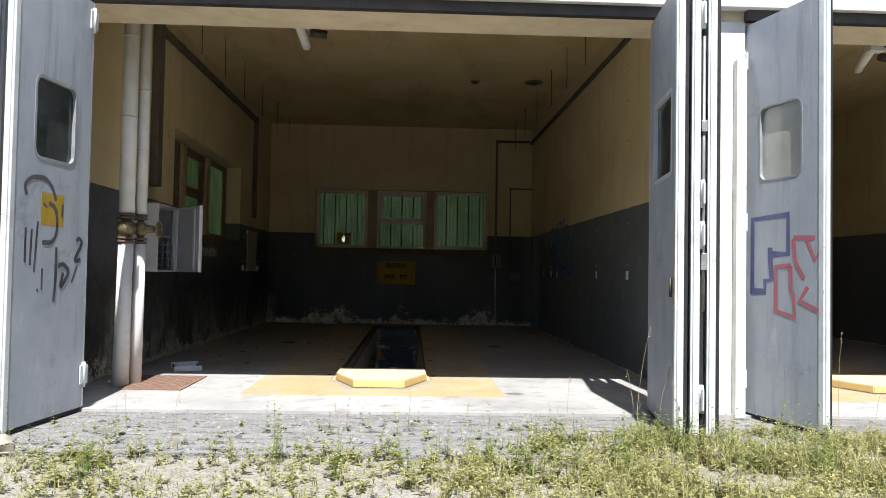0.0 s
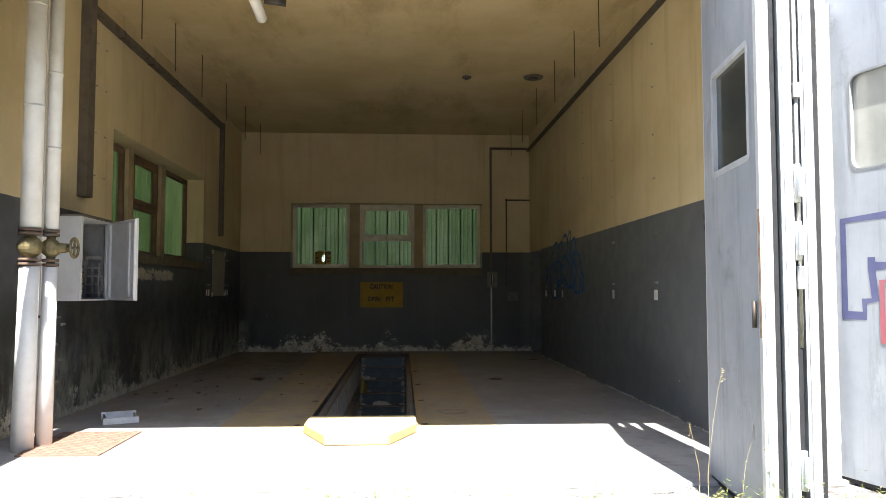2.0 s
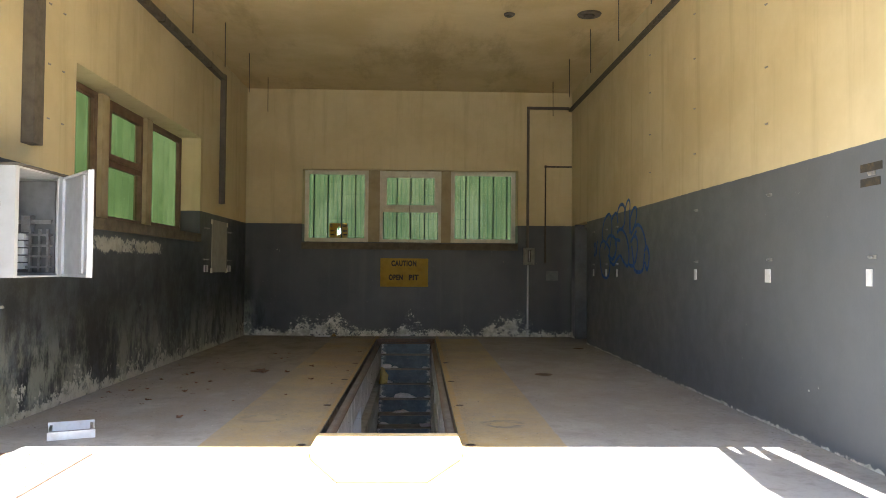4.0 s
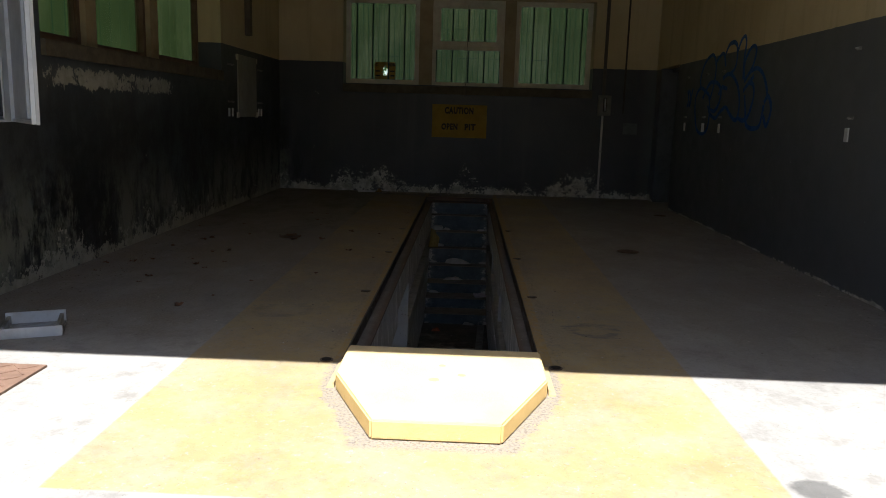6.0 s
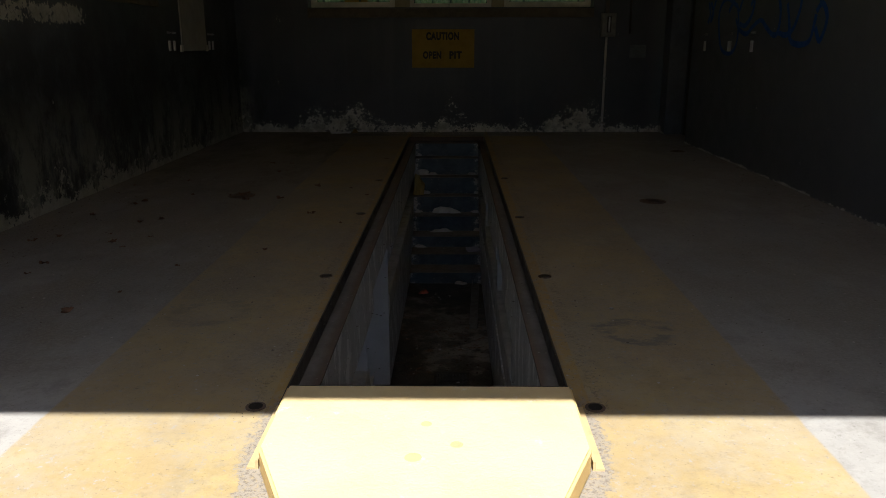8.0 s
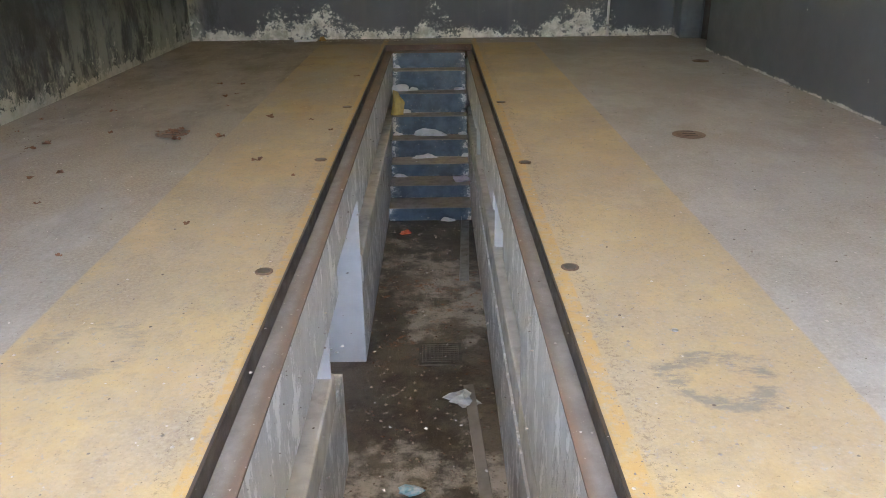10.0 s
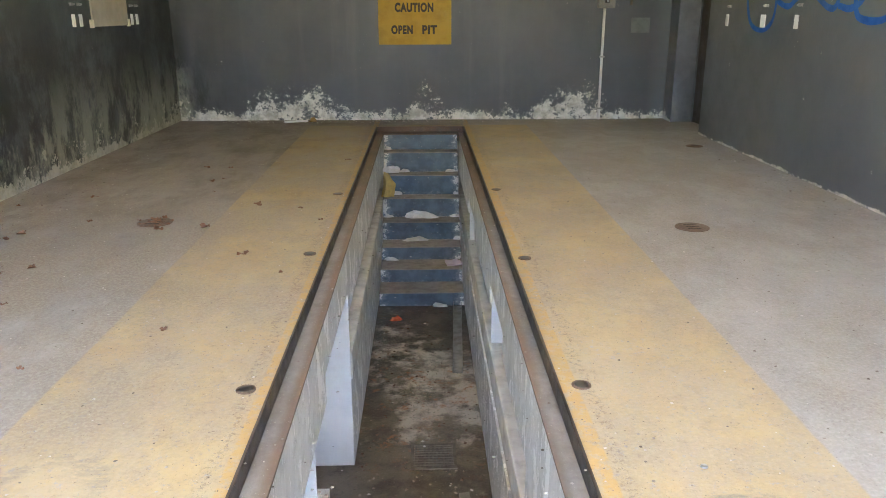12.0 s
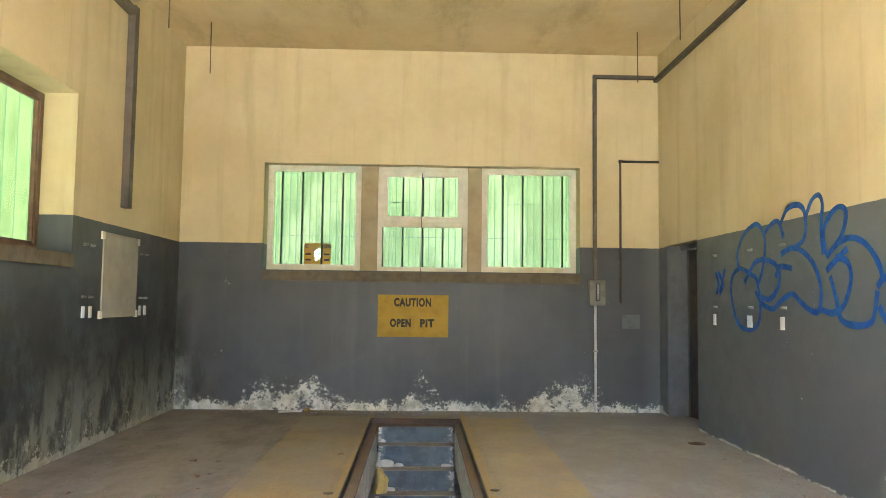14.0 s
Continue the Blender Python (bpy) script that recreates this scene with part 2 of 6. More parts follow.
    col = n.mix(n.math('MULTIPLY', near, n.ramp(n.noise(60, 4, 0.7), 0.3, 0.5)), col, (0.30, 0.27, 0.23))
    col = n.mix(n.math('MULTIPLY', near, n.math('MULTIPLY', n.ramp(n.noise(75, 6, 0.8), 0.48, 0.60), 0.7)), col, (0.13, 0.11, 0.09))
    # rubbed rings left by jacks, and an oil spot
    for rx, ry, rr in ((cx + 0.85, 9.60, 0.125), (cx - 1.02, 9.80, 0.15)):
        dx, dy = n.math('SUBTRACT', x, rx), n.math('SUBTRACT', y, ry)
        d = n.math('SQRT', n.math('ADD', n.math('MULTIPLY', dx, dx), n.math('MULTIPLY', dy, dy)))
        r1 = n.ramp(n.math('ABSOLUTE', n.math('SUBTRACT', d, n.math('MULTIPLY_ADD', n.noise(8, 6, 0.7), 0.24, rr - 0.12))), 0.06, 0.01)
        col = n.mix(n.math('MULTIPLY', n.math('MULTIPLY', r1, n.ramp(n.noise(9, 9, 0.82, (0.5, 1.6, 1), rx), 0.43, 0.55)), 0.4 if rx < cx else 0.75), col, (0.15, 0.155, 0.15))
    dx, dy = n.math('SUBTRACT', x, cx + 1.31), n.math('SUBTRACT', y, 7.72)
    d = n.math('SQRT', n.math('ADD', n.math('MULTIPLY', dx, dx), n.math('MULTIPLY', n.math('MULTIPLY', dy, dy), 1.5)))
    col = n.mix(n.math('MULTIPLY', n.ramp(n.math('ADD', d, n.math('MULTIPLY', n.noise(18, 6), 0.09)), 0.15, 0.12), 0.75), col, (0.10, 0.10, 0.10))
    edge = n.math('MULTIPLY', n.ramp(n.math('ABSOLUTE', n.math('SUBTRACT', ax, 0.515)), 0.035, 0.025), n.math('MULTIPLY', n.ramp(y, 8.8, 8.9), n.ramp(n.noise(20, 7, 0.75), 0.6, 0.45)))
    col = n.mix(n.math('MULTIPLY', edge, 0.65), col, (0.40, 0.26, 0.085))
    rim = n.math('MULTIPLY', n.ramp(n.math('ABSOLUTE', n.math('SUBTRACT', ax, n.math('MULTIPLY_ADD', n.noise(5, 6), 0.1, 0.53))), 0.03, 0.01), n.math('MULTIPLY', n.ramp(y, 8.8, 8.9), n.ramp(n.noise(50, 6, 0.8, None, 2.2), 0.5, 0.6)))
    col = n.mix(n.math('MULTIPLY', rim, 0.45), col, (0.10, 0.085, 0.07))
    # dust in the corners of the room, grit everywhere
    dirt = n.ramp(n.noise(95, 5, 0.75, None, 3.0), 0.60, 0.70)
    col = n.mix(n.math('MULTIPLY', dirt, 0.7), col, (0.075, 0.062, 0.05))
    pale = n.ramp(n.noise(120, 4, 0.7, None, 17.0), 0.66, 0.72)
    col = n.mix(n.math('MULTIPLY', pale, 0.5), col, (0.58, 0.55, 0.5))
    scratch = n.ramp(n.noise(3.0, 8, 0.8, (14, 1.2, 1), 23.0), 0.62, 0.7)
    col = n.mix(n.math('MULTIPLY', scratch, 0.25), col, (0.16, 0.145, 0.125))
    return n.done(col, n.math('ADD', n.math('MULTIPLY', mid, 0.4), n.math('MULTIPLY', fine, 0.5)), 0.5, 0.006)


def ceiling_material():
    n = Nodes("stained_ceiling", 0.9, 0, 0.2)
    big, mid = n.noise(0.7, 6, 0.65), n.noise(3.2, 8, 0.7)
    col = n.mix(n.ramp(big, 0.35, 0.65), (0.65, 0.53, 0.32), (0.55, 0.435, 0.24))
    col = n.mix(n.math('MULTIPLY', n.ramp(n.noise(1.3, 7, 0.7, (1, 0.3, 1), 5.0), 0.5, 0.7), 0.55), col, (0.32, 0.245, 0.13))
    col = n.mix(n.math('MULTIPLY', n.ramp(mid, 0.6, 0.72), 0.5), col, (0.55, 0.48, 0.30))
    return n.done(col, n.noise(40, 5), 0.3, 0.006)


M_WALL, M_CEIL = wall_material(), ceiling_material()
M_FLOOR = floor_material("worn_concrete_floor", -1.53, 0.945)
M_FLOOR2 = floor_material("neighbour_concrete_floor", 3.75, 6.2)
M_SKYSCREEN = plain("sky_screen_render", (0.30, 0.28, 0.24), (0.22, 0.205, 0.175), 0.8, 0.9, bump=0.3, grime=0.4, grime_c=(0.12, 0.11, 0.09))
M_CREAM = plain("cream_paint", (0.56, 0.47, 0.27), (0.47, 0.39, 0.21), 3, 0.8, bump=0.2, grime=0.3, grime_c=(0.25, 0.2, 0.11))
M_RENDER = plain("white_masonry_paint", (0.78, 0.77, 0.74), (0.64, 0.62, 0.58), 4, 0.85, bump=0.35, grime=0.45, grime_c=(0.38, 0.33, 0.27))
M_BEIGE = plain("beige_soffit", (0.74, 0.64, 0.47), (0.64, 0.54, 0.38), 3, 0.85, grime=0.3, grime_c=(0.3, 0.22, 0.12))
def door_material():
    n = Nodes("blue_grey_door_paint", 0.5, 0, 0.35)
    big, streak, fine = n.noise(1.6, 6, 0.65), n.noise(1.0, 8, 0.75, (8, 8, 0.7), 6.0), n.noise(40, 6, 0.75)
    col = n.mix(n.ramp(big, 0.3, 0.7), (0.37, 0.395, 0.44), (0.30, 0.325, 0.37))
    col = n.mix(n.math('MULTIPLY', n.ramp(streak, 0.48, 0.68), 0.7), col, (0.22, 0.235, 0.255))
    col = n.mix(n.math('MULTIPLY', n.ramp(n.noise(2.5, 9, 0.75, None, 17.0), 0.56, 0.68), 0.55), col, (0.20, 0.21, 0.225))
    col = n.mix(n.math('MULTIPLY', n.ramp(n.noise(3.2, 8, 0.75, (1, 1, 0.4), 29.0), 0.6, 0.7), 0.5), col, (0.50, 0.52, 0.55))
    col = n.mix(n.ramp(n.noise(22, 8, 0.8, None, 5.0), 0.70, 0.72), col, (0.25, 0.17, 0.12))
    return n.done(col, fine, 0.08, 0.004, n.ramp(big, 0.3, 0.7, 0.42, 0.58))


M_DOOR = door_material()
M_EDGE = plain("aluminium_edge", (0.70, 0.72, 0.74), (0.58, 0.60, 0.62), 5, 0.42, 0.25, bump=0.06, grime=0.35, grime_c=(0.25, 0.19, 0.14))
M_DARK = plain("dark_rubber", (0.02, 0.02, 0.022), None, 8, 0.8)
M_STEEL = plain("dull_steel", (0.42, 0.42, 0.42), (0.30, 0.29, 0.28), 9, 0.45, 0.7, grime=0.4, grime_c=(0.18, 0.10, 0.06))
M_RUST = plain("rusted_steel", (0.15, 0.095, 0.066), (0.115, 0.09, 0.072), 7, 0.75, 0.2, bump=0.5, grime=0.75, grime_c=(0.15, 0.145, 0.14))
def rail_material():
    """Flat steel, rusted brown, with grey scale worn bright along its outer half."""
    n = Nodes("rusted_ledge_steel", 0.72, 0.2, 0.4)
    x, y = n.axis(0), n.axis(1)
    fine = n.noise(60, 6, 0.75)
    rust = n.mix(n.ramp(n.noise(7, 7, 0.7, (1, 0.4, 1)), 0.35, 0.65), (0.19, 0.132, 0.098), (0.14, 0.112, 0.09))
    scale = n.mix(n.ramp(n.noise(5, 7, 0.75, None, 4.0), 0.3, 0.7), (0.25, 0.245, 0.235), (0.165, 0.155, 0.145))
    outer = n.ramp(n.math('MULTIPLY_ADD', n.noise(6, 7, 0.7, (1, 0.5, 1), 12.0), 0.06, n.math('ABSOLUTE', n.math('ADD', x, 0.274))), 0.448, 0.490)
    worn = n.math('MULTIPLY', outer, n.ramp(n.math('MULTIPLY_ADD', n.noise(1.3, 6, 0.7, None, 3.0), 3.0, y), 16.2, 13.2))
    col = n.mix(worn, rust, scale)
    col = n.mix(n.ramp(n.noise(110, 4, 0.7, None, 6.0), 0.66, 0.7), col, (0.42, 0.40, 0.37))
    return n.done(col, n.math('ADD', fine, n.noise(12, 7)), 0.5, 0.004)


M_RAIL = rail_material()
M_BLACK = plain("black_steel", (0.04, 0.037, 0.035), (0.075, 0.06, 0.048), 6, 0.5, 0.2)


# ---------- mesh helpers ----------
def box(bm, x0, y0, z0, x1, y1, z1, bevel=0.0):
    vs = [bm.verts.new((x, y, z)) for z in (z0, z1) for y in (y0, y1) for x in (x0, x1)]
    fs = [bm.faces.new([vs[i] for i in q]) for q in ((0, 2, 3, 1), (4, 5, 7, 6), (0, 1, 5, 4), (2, 6, 7, 3), (0, 4, 6, 2), (1, 3, 7, 5))]
    if bevel:
        es = {e for f in fs for e in f.edges}
        bmesh.ops.bevel(bm, geom=list(es), offset=bevel, segments=2, profile=0.5, affect='EDGES')
    return bm


def boxes(*rows, bevel=0.0):
    bm = bmesh.new()
    for r in rows:
        box(bm, *r, bevel=bevel)
    return bm


def cyl(bm, a, b, r, r2=None, seg=20, caps=True):
    a, b = Vector(a), Vector(b)
    q = (b - a).to_track_quat("Z", "Y")
    r2 = r if r2 is None else r2
    rings = []
    for p, rr in ((a, r), (b, r2)):
        rings.append([bm.verts.new(p + q @ Vector((rr * math.cos(2 * math.pi * i / seg), rr * math.sin(2 * math.pi * i / seg), 0))) for i in range(seg)])
    for i in range(seg):
        f = bm.faces.new((rings[0][i], rings[0][(i + 1) % seg], rings[1][(i + 1) % seg], rings[1][i]))
        f.smooth = True
    if caps:
        bm.faces.new(rings[0][::-1])
        bm.faces.new(rings[1])
    return bm


def prism(bm, outline, z0, z1):
    """Outline in x, y (counter-clockwise), raised from z0 to z1."""
    lo = [bm.verts.new((x, y, z0)) for x, y in outline]
    hi = [bm.verts.new((x, y, z1)) for x, y in outline]
    k = len(outline)
    bm.faces.new(lo[::-1])
    bm.faces.new(hi)
    for i in range(k):
        bm.faces.new((lo[i], lo[(i + 1) % k], hi[(i + 1) % k], hi[i]))
    return bm


def mesh(name, bm, material):
    me = bpy.data.meshes.new(name)
    bmesh.ops.recalc_face_normals(bm, faces=bm.faces[:])
    bm.to_mesh(me)
    bm.free()
    for m in (material if isinstance(material, (list, tuple)) else (material,)):
        me.materials.append(m)
    return me


def thing(name, bm, material, label="", category="", group="", kind=""):
    return tagged(new(name, mesh(name, bm, material)), label, category, group, kind)


def holder(name, label, category, group="", kind="", at=(0, 0, 0)):
    ob = new(name)
    ob.location = at
    ob.empty_display_size = 0.1
    return tagged(ob, label, category, group, kind)


def part(name, bm, material, parent, label=""):
    ob = new(name, mesh(name, bm, material))
    ob.parent = parent
    return tagged(ob, label)


def structure(name, bm, material, label, category):
    return thing(name, bm, material, label, category, kind="structure")


# ---------- the shell ----------
FY0, FY1 = 6.78, 7.30                             # front wall, outer and inner face
OX0, OX1, HEAD = -3.0, 2.48, 3.34                 # door opening
NX0, NX1 = 2.86, 8.3                              # neighbouring bay
WIN_N = (-2.14, 1.69, 1.66, 2.953)
WIN_W = (10.55, 14.41, 1.61, 3.0)
T = 0.32

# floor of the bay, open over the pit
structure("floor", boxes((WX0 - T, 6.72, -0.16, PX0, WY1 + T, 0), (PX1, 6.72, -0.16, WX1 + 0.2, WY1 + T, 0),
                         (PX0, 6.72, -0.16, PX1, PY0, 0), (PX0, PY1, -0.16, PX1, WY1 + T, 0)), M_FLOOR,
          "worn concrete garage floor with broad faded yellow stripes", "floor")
structure("floor_neighbour", boxes((WX1 + 0.2, 6.72, -0.16, NX1 + T, WY1 + T, 0.0)), M_FLOOR2, "worn concrete floor of the neighbouring bay", "floor")
# back wall with the window opening
x0, x1, z0, z1 = WIN_N
structure("wall_north", boxes((WX0 - T, WY1, 0, x0, WY1 + T, TOP), (x1, WY1, 0, NX1 + T, WY1 + T, TOP),
                              (x0, WY1, 0, x1, WY1 + T, z0), (x0, WY1, z1, x1, WY1 + T, TOP)), M_WALL,
          "back wall, cream above a dark grey dado with flaking damp paint", "wall")
y0, y1, z0, z1 = WIN_W
structure("wall_west", boxes((WX0 - T, FY0, 0, WX0, y0, TOP), (WX0 - T, y1, 0, WX0, WY1, TOP),
                             (WX0 - T, y0, 0, WX0, y1, z0), (WX0 - T, y0, z1, WX0, y1, TOP)), M_WALL,
          "side wall, cream above a mouldy dark grey dado", "wall")
DY0, DY1, DZ = 15.95, 16.90, 1.985
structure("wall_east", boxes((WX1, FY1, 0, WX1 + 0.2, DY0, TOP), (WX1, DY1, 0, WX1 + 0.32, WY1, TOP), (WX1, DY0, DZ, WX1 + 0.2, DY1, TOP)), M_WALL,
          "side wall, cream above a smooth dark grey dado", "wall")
structure("wall_passage", boxes((WX1 + 0.2, DY0 - 0.2, 0, WX1 + 1.2, DY0 - 0.04, 2.3), (WX1 + 1.2, DY0 - 0.2, 0, WX1 + 1.3, DY1 + 0.3, 2.3)), M_CREAM,
          "dim plastered passage wall behind the side door", "wall")
structure("ceiling", boxes((WX0 - T, FY0 + 0.1, TOP, NX1 + T, WY1 + T, TOP + 0.2)), M_CEIL, "stained cream concrete ceiling", "ceiling")
structure("wall_neighbour", boxes((NX1, FY0, 0, NX1 + T, WY1, TOP)), M_WALL, "far side wall of the neighbouring bay", "wall")
# front: lintel and piers
structure("lintel", boxes((WX0 - T, FY0 + 0.02, HEAD, NX1 + T, FY1, TOP)), M_BEIGE, "beige painted concrete lintel over the doors", "lintel")
structure("pier_west", boxes((WX0 - 1.6, FY0, -0.1, OX0, FY1, HEAD - 0.002)), M_RENDER, "white rendered pier beside the doors", "pier")
structure("pier_middle", boxes((OX1, FY0, -0.1, NX0, FY1, HEAD - 0.002)), M_RENDER, "white rendered pier between the two bays", "pier")
structure("pier_east", boxes((NX1 - 0.1, FY0, -0.1, NX1 + 1.6, FY1 - 0.002, HEAD - 0.002)), M_RENDER, "white rendered pier at the next bay", "pier")
structure("wall_front", boxes((WX0 - 1.6, FY0, HEAD + 0.24, NX1 + 6, FY0 + 0.4, TOP + 1.0), (NX1 + 1.6, FY0, -0.1, NX1 + 6, FY0 + 0.4, HEAD + 0.24)), M_RENDER,
          "white rendered front of the garage above the doors", "wall")
structure("fascia", boxes((WX0 - 1.5, FY0 - 0.12, HEAD + 0.09, NX1 + 1, FY0, HEAD + 0.24), bevel=0.006), M_RENDER, "white ledge above the garage doors", "ledge")
# the track's black also carries the shade under the white ledge
structure("door_track", boxes((OX0, FY0 - 0.06, HEAD, OX1, FY0 + 0.02, HEAD + 0.09), (NX0, FY0 - 0.06, HEAD, NX1 - 0.1, FY0 + 0.02, HEAD + 0.09)), M_BLACK, "steel track of the folding doors, blackened as ledge shade", "track")
structure("roof", boxes((WX0 - T - 0.15, FY0, TOP + 1.0, NX1 + 6, WY1 + T + 0.15, TOP + 1.15)), M_RENDER, "flat roof", "roof")

# ---------- pit ----------
def pit_wall_material():
    n = Nodes("flaking_whitewash", 0.85, 0, 0.3)
    mid, streak = n.noise(6, 9, 0.75), n.noise(1.0, 8, 0.75, (4, 4, 1.4), 3.0)
    col = n.mix(n.ramp(streak, 0.3, 0.7), (0.68, 0.68, 0.67), (0.53, 0.53, 0.52))
    col = n.mix(n.math('MULTIPLY', n.ramp(mid, 0.5, 0.66), 0.45), col, (0.40, 0.395, 0.385))
    chips = n.ramp(n.noise(9, 9, 0.75, (1, 1, 0.45), 14.0), 0.545, 0.56)
    col = n.mix(chips, col, (0.82, 0.82, 0.81))
    col = n.mix(n.ramp(n.noise(7, 8, 0.75, (1, 1, 0.5), 27.0), 0.65, 0.68), col, (0.18, 0.15, 0.12))
    flakes = n.ramp(n.noise(26, 9, 0.8, (1, 1, 0.32), 33.0), 0.585, 0.61)
    col = n.mix(n.math('MULTIPLY', flakes, 0.85), col, (0.84, 0.84, 0.83))
    pits = n.ramp(n.noise(40, 7, 0.8, (1, 1, 0.5), 37.0), 0.60, 0.65)
    col = n.mix(n.math('MULTIPLY', pits, 0.55), col, (0.22, 0.21, 0.19))
    return n.done(col, n.math('MULTIPLY_ADD', n.math('MAXIMUM', chips, flakes), 0.7, n.math('MULTIPLY', n.math('ADD', mid, n.noise(45, 7, 0.75)), 0.5)), 1.0, 0.014)


def pit_floor_material():
    n = Nodes("damp_pit_floor", 0.45, 0, 0.4)
    big, mid, fine = n.noise(2.4, 8, 0.7), n.noise(7, 9, 0.75, None, 6.0), n.noise(45, 7, 0.75)
    col = n.mix(n.ramp(big, 0.38, 0.6), (0.045, 0.035, 0.026), (0.13, 0.108, 0.08))
    pale = n.ramp(n.noise(1.7, 8, 0.68, None, 19.0), 0.52, 0.62)
    col = n.mix(n.math('MULTIPLY', pale, 0.85), col, (0.46, 0.42, 0.36))
    rust = n.math('MULTIPLY', n.ramp(mid, 0.55, 0.66), n.ramp(n.math('ABSOLUTE', n.math('SUBTRACT', n.axis(1), 12.9)), 1.1, 0.4))
    col = n.mix(n.math('MULTIPLY', rust, 0.8), col, (0.27, 0.11, 0.04))
    col = n.mix(n.math('MULTIPLY', n.ramp(fine, 0.56, 0.66), 0.7), col, (0.02, 0.017, 0.014))
    col = n.mix(n.ramp(n.noise(75, 5, 0.75, None, 8.0), 0.66, 0.69), col, (0.36, 0.33, 0.29))
    return n.done(col, n.math('ADD', fine, mid), 0.5, 0.008, n.ramp(pale, 0, 1, 0.35, 0.8))


M_PITW = pit_wall_material()
M_PITF = pit_floor_material()
M_SHELF = plain("rough_shelf_concrete", (0.60, 0.585, 0.55), (0.44, 0.43, 0.40), 7, 0.9, bump=0.5, grime=0.5, grime_c=(0.16, 0.14, 0.11))
M_WHITE = plain("old_whitewash", (0.72, 0.73, 0.74), (0.62, 0.63, 0.64), 4, 0.8, grime=0.2, grime_c=(0.4, 0.4, 0.4))
structure("pit_floor", boxes((-1.12, PY0 - 0.2, PITZ - 0.15, 0.54, PY1 + 0.2, PITZ)), M_PITF, "damp dirty concrete floor of the inspection pit", "pit floor")

# pit walls with shelf slots, whitewashed dividers and alcoves
structure("pit_wall_west", boxes((-1.02, PY0, -0.46, LX0, 11.12, LEDGE), (-1.02, 11.12, -0.32, LX0, 12.13, LEDGE), (-1.02, 12.13, -0.46, LX0, PY1, LEDGE),
                                 (-0.94, PY0, PITZ, LX0 - 0.006, 11.10, -0.90), (-0.94, 12.15, PITZ, LX0 + 0.004, PY1, -0.88),
                                 (-1.10, PY0, PITZ, -0.94, PY1, LEDGE)), M_PITW, "flaking whitewashed pit wall with a shelf slot", "pit wall")
structure("pit_wall_east", boxes((LX1, PY0, -0.72, 0.48, 10.62, LEDGE), (LX1, 10.62, -0.46, 0.48, 11.55, LEDGE), (LX1, 11.55, -0.32, 0.48, 12.30, LEDGE), (LX1, 12.30, -0.46, 0.48, 13.7, LEDGE),
                                 (LX1, 13.7, -0.32, 0.48, 14.5, LEDGE), (LX1, 14.5, -0.46, 0.48, PY1, LEDGE),
                                 (LX1 - 0.012, PY0, PITZ, 0.40, PY1, -0.90), (0.40, PY0, PITZ, 0.54, PY1, LEDGE)), M_PITW, "flaking whitewashed pit wall with a shelf slot", "pit wall")
# cast concrete shelves in the slots, rounded and chipped at their ends
for x0, x1, y0, y1 in ((-0.94, LX0 + 0.002, PY0, 10.80), (-0.94, LX0 + 0.012, 12.17, PY1), (LX1 - 0.004, 0.40, 10.62, PY1), (LX1 - 0.004, 0.40, PY0, 10.60)):
    bm = bmesh.new()
    box(bm, x0, y0, -0.885, x1, y1, -0.705, 0.012)
    structure("pit_shelf", bm, M_SHELF, "rough grey concrete shelf in the pit wall", "shelf")
structure("pit_wall_ends", boxes((-1.02, PY0 - 0.2, PITZ, 0.48, PY0, -0.002), (-1.02, PY1, PITZ, 0.48, PY1 + 0.2, -0.16)), M_PITW, "whitewashed end wall of the pit", "pit wall")
for k, (x0, y0, z0, x1, y1, z1) in enumerate(((-0.93, 12.128, PITZ, LX0 + 0.004, 12.148, -0.33), (LX1 + 0.012, 12.28, -0.705, 0.39, 12.30, -0.33), (LX1 + 0.012, 14.48, -0.705, 0.39, 14.50, -0.33), (-0.93, 10.74, -0.705, LX0 - 0.006, 10.76, -0.46))):
    thing("divider_panel", boxes((x0, y0, z0, x1, y1, z1), bevel=0.003), M_WHITE, "white board dividing the shelf slot of the pit", "panel", "pit dividers")

def plinth_material():
    """Thick yellow floor paint: scuffed, chipped along the edges, grimy near the floor, its paler top imitating full
    sun.
    """
    n = Nodes("yellow_plinth_paint", 0.6, 0, 0.35)
    z = n.axis(2)
    col = n.mix(n.ramp(n.noise(5, 7, 0.65), 0.35, 0.7), (0.66, 0.47, 0.20), (0.60, 0.42, 0.17))
    # the paler top puts the glare of the sun into the paint
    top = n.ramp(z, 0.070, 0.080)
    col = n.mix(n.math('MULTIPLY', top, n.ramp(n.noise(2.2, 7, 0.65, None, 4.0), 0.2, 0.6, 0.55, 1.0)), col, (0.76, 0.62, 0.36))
    col = n.mix(n.math('MULTIPLY', n.ramp(n.noise(9, 9, 0.75, (1, 1, 0.6), 8.0), 0.60, 0.68), 0.6), col, (0.80, 0.77, 0.66))
    drip = n.math('MULTIPLY', n.ramp(n.noise(1.0, 6, 0.7, (34, 34, 4), 3.0), 0.62, 0.68), n.ramp(z, 0.075, 0.055))
    col = n.mix(n.math('MULTIPLY', drip, 0.85), col, (0.14, 0.10, 0.05))
    low = n.ramp(n.math('MULTIPLY_ADD', n.noise(14, 7, 0.75), 0.05, z), 0.045, 0.025)
    col = n.mix(n.math('MULTIPLY', low, 0.7), col, (0.30, 0.22, 0.12))
    return n.done(col, n.math('ADD', n.noise(22, 7, 0.7), n.noise(90, 4)), 0.45, 0.005)


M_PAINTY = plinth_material()
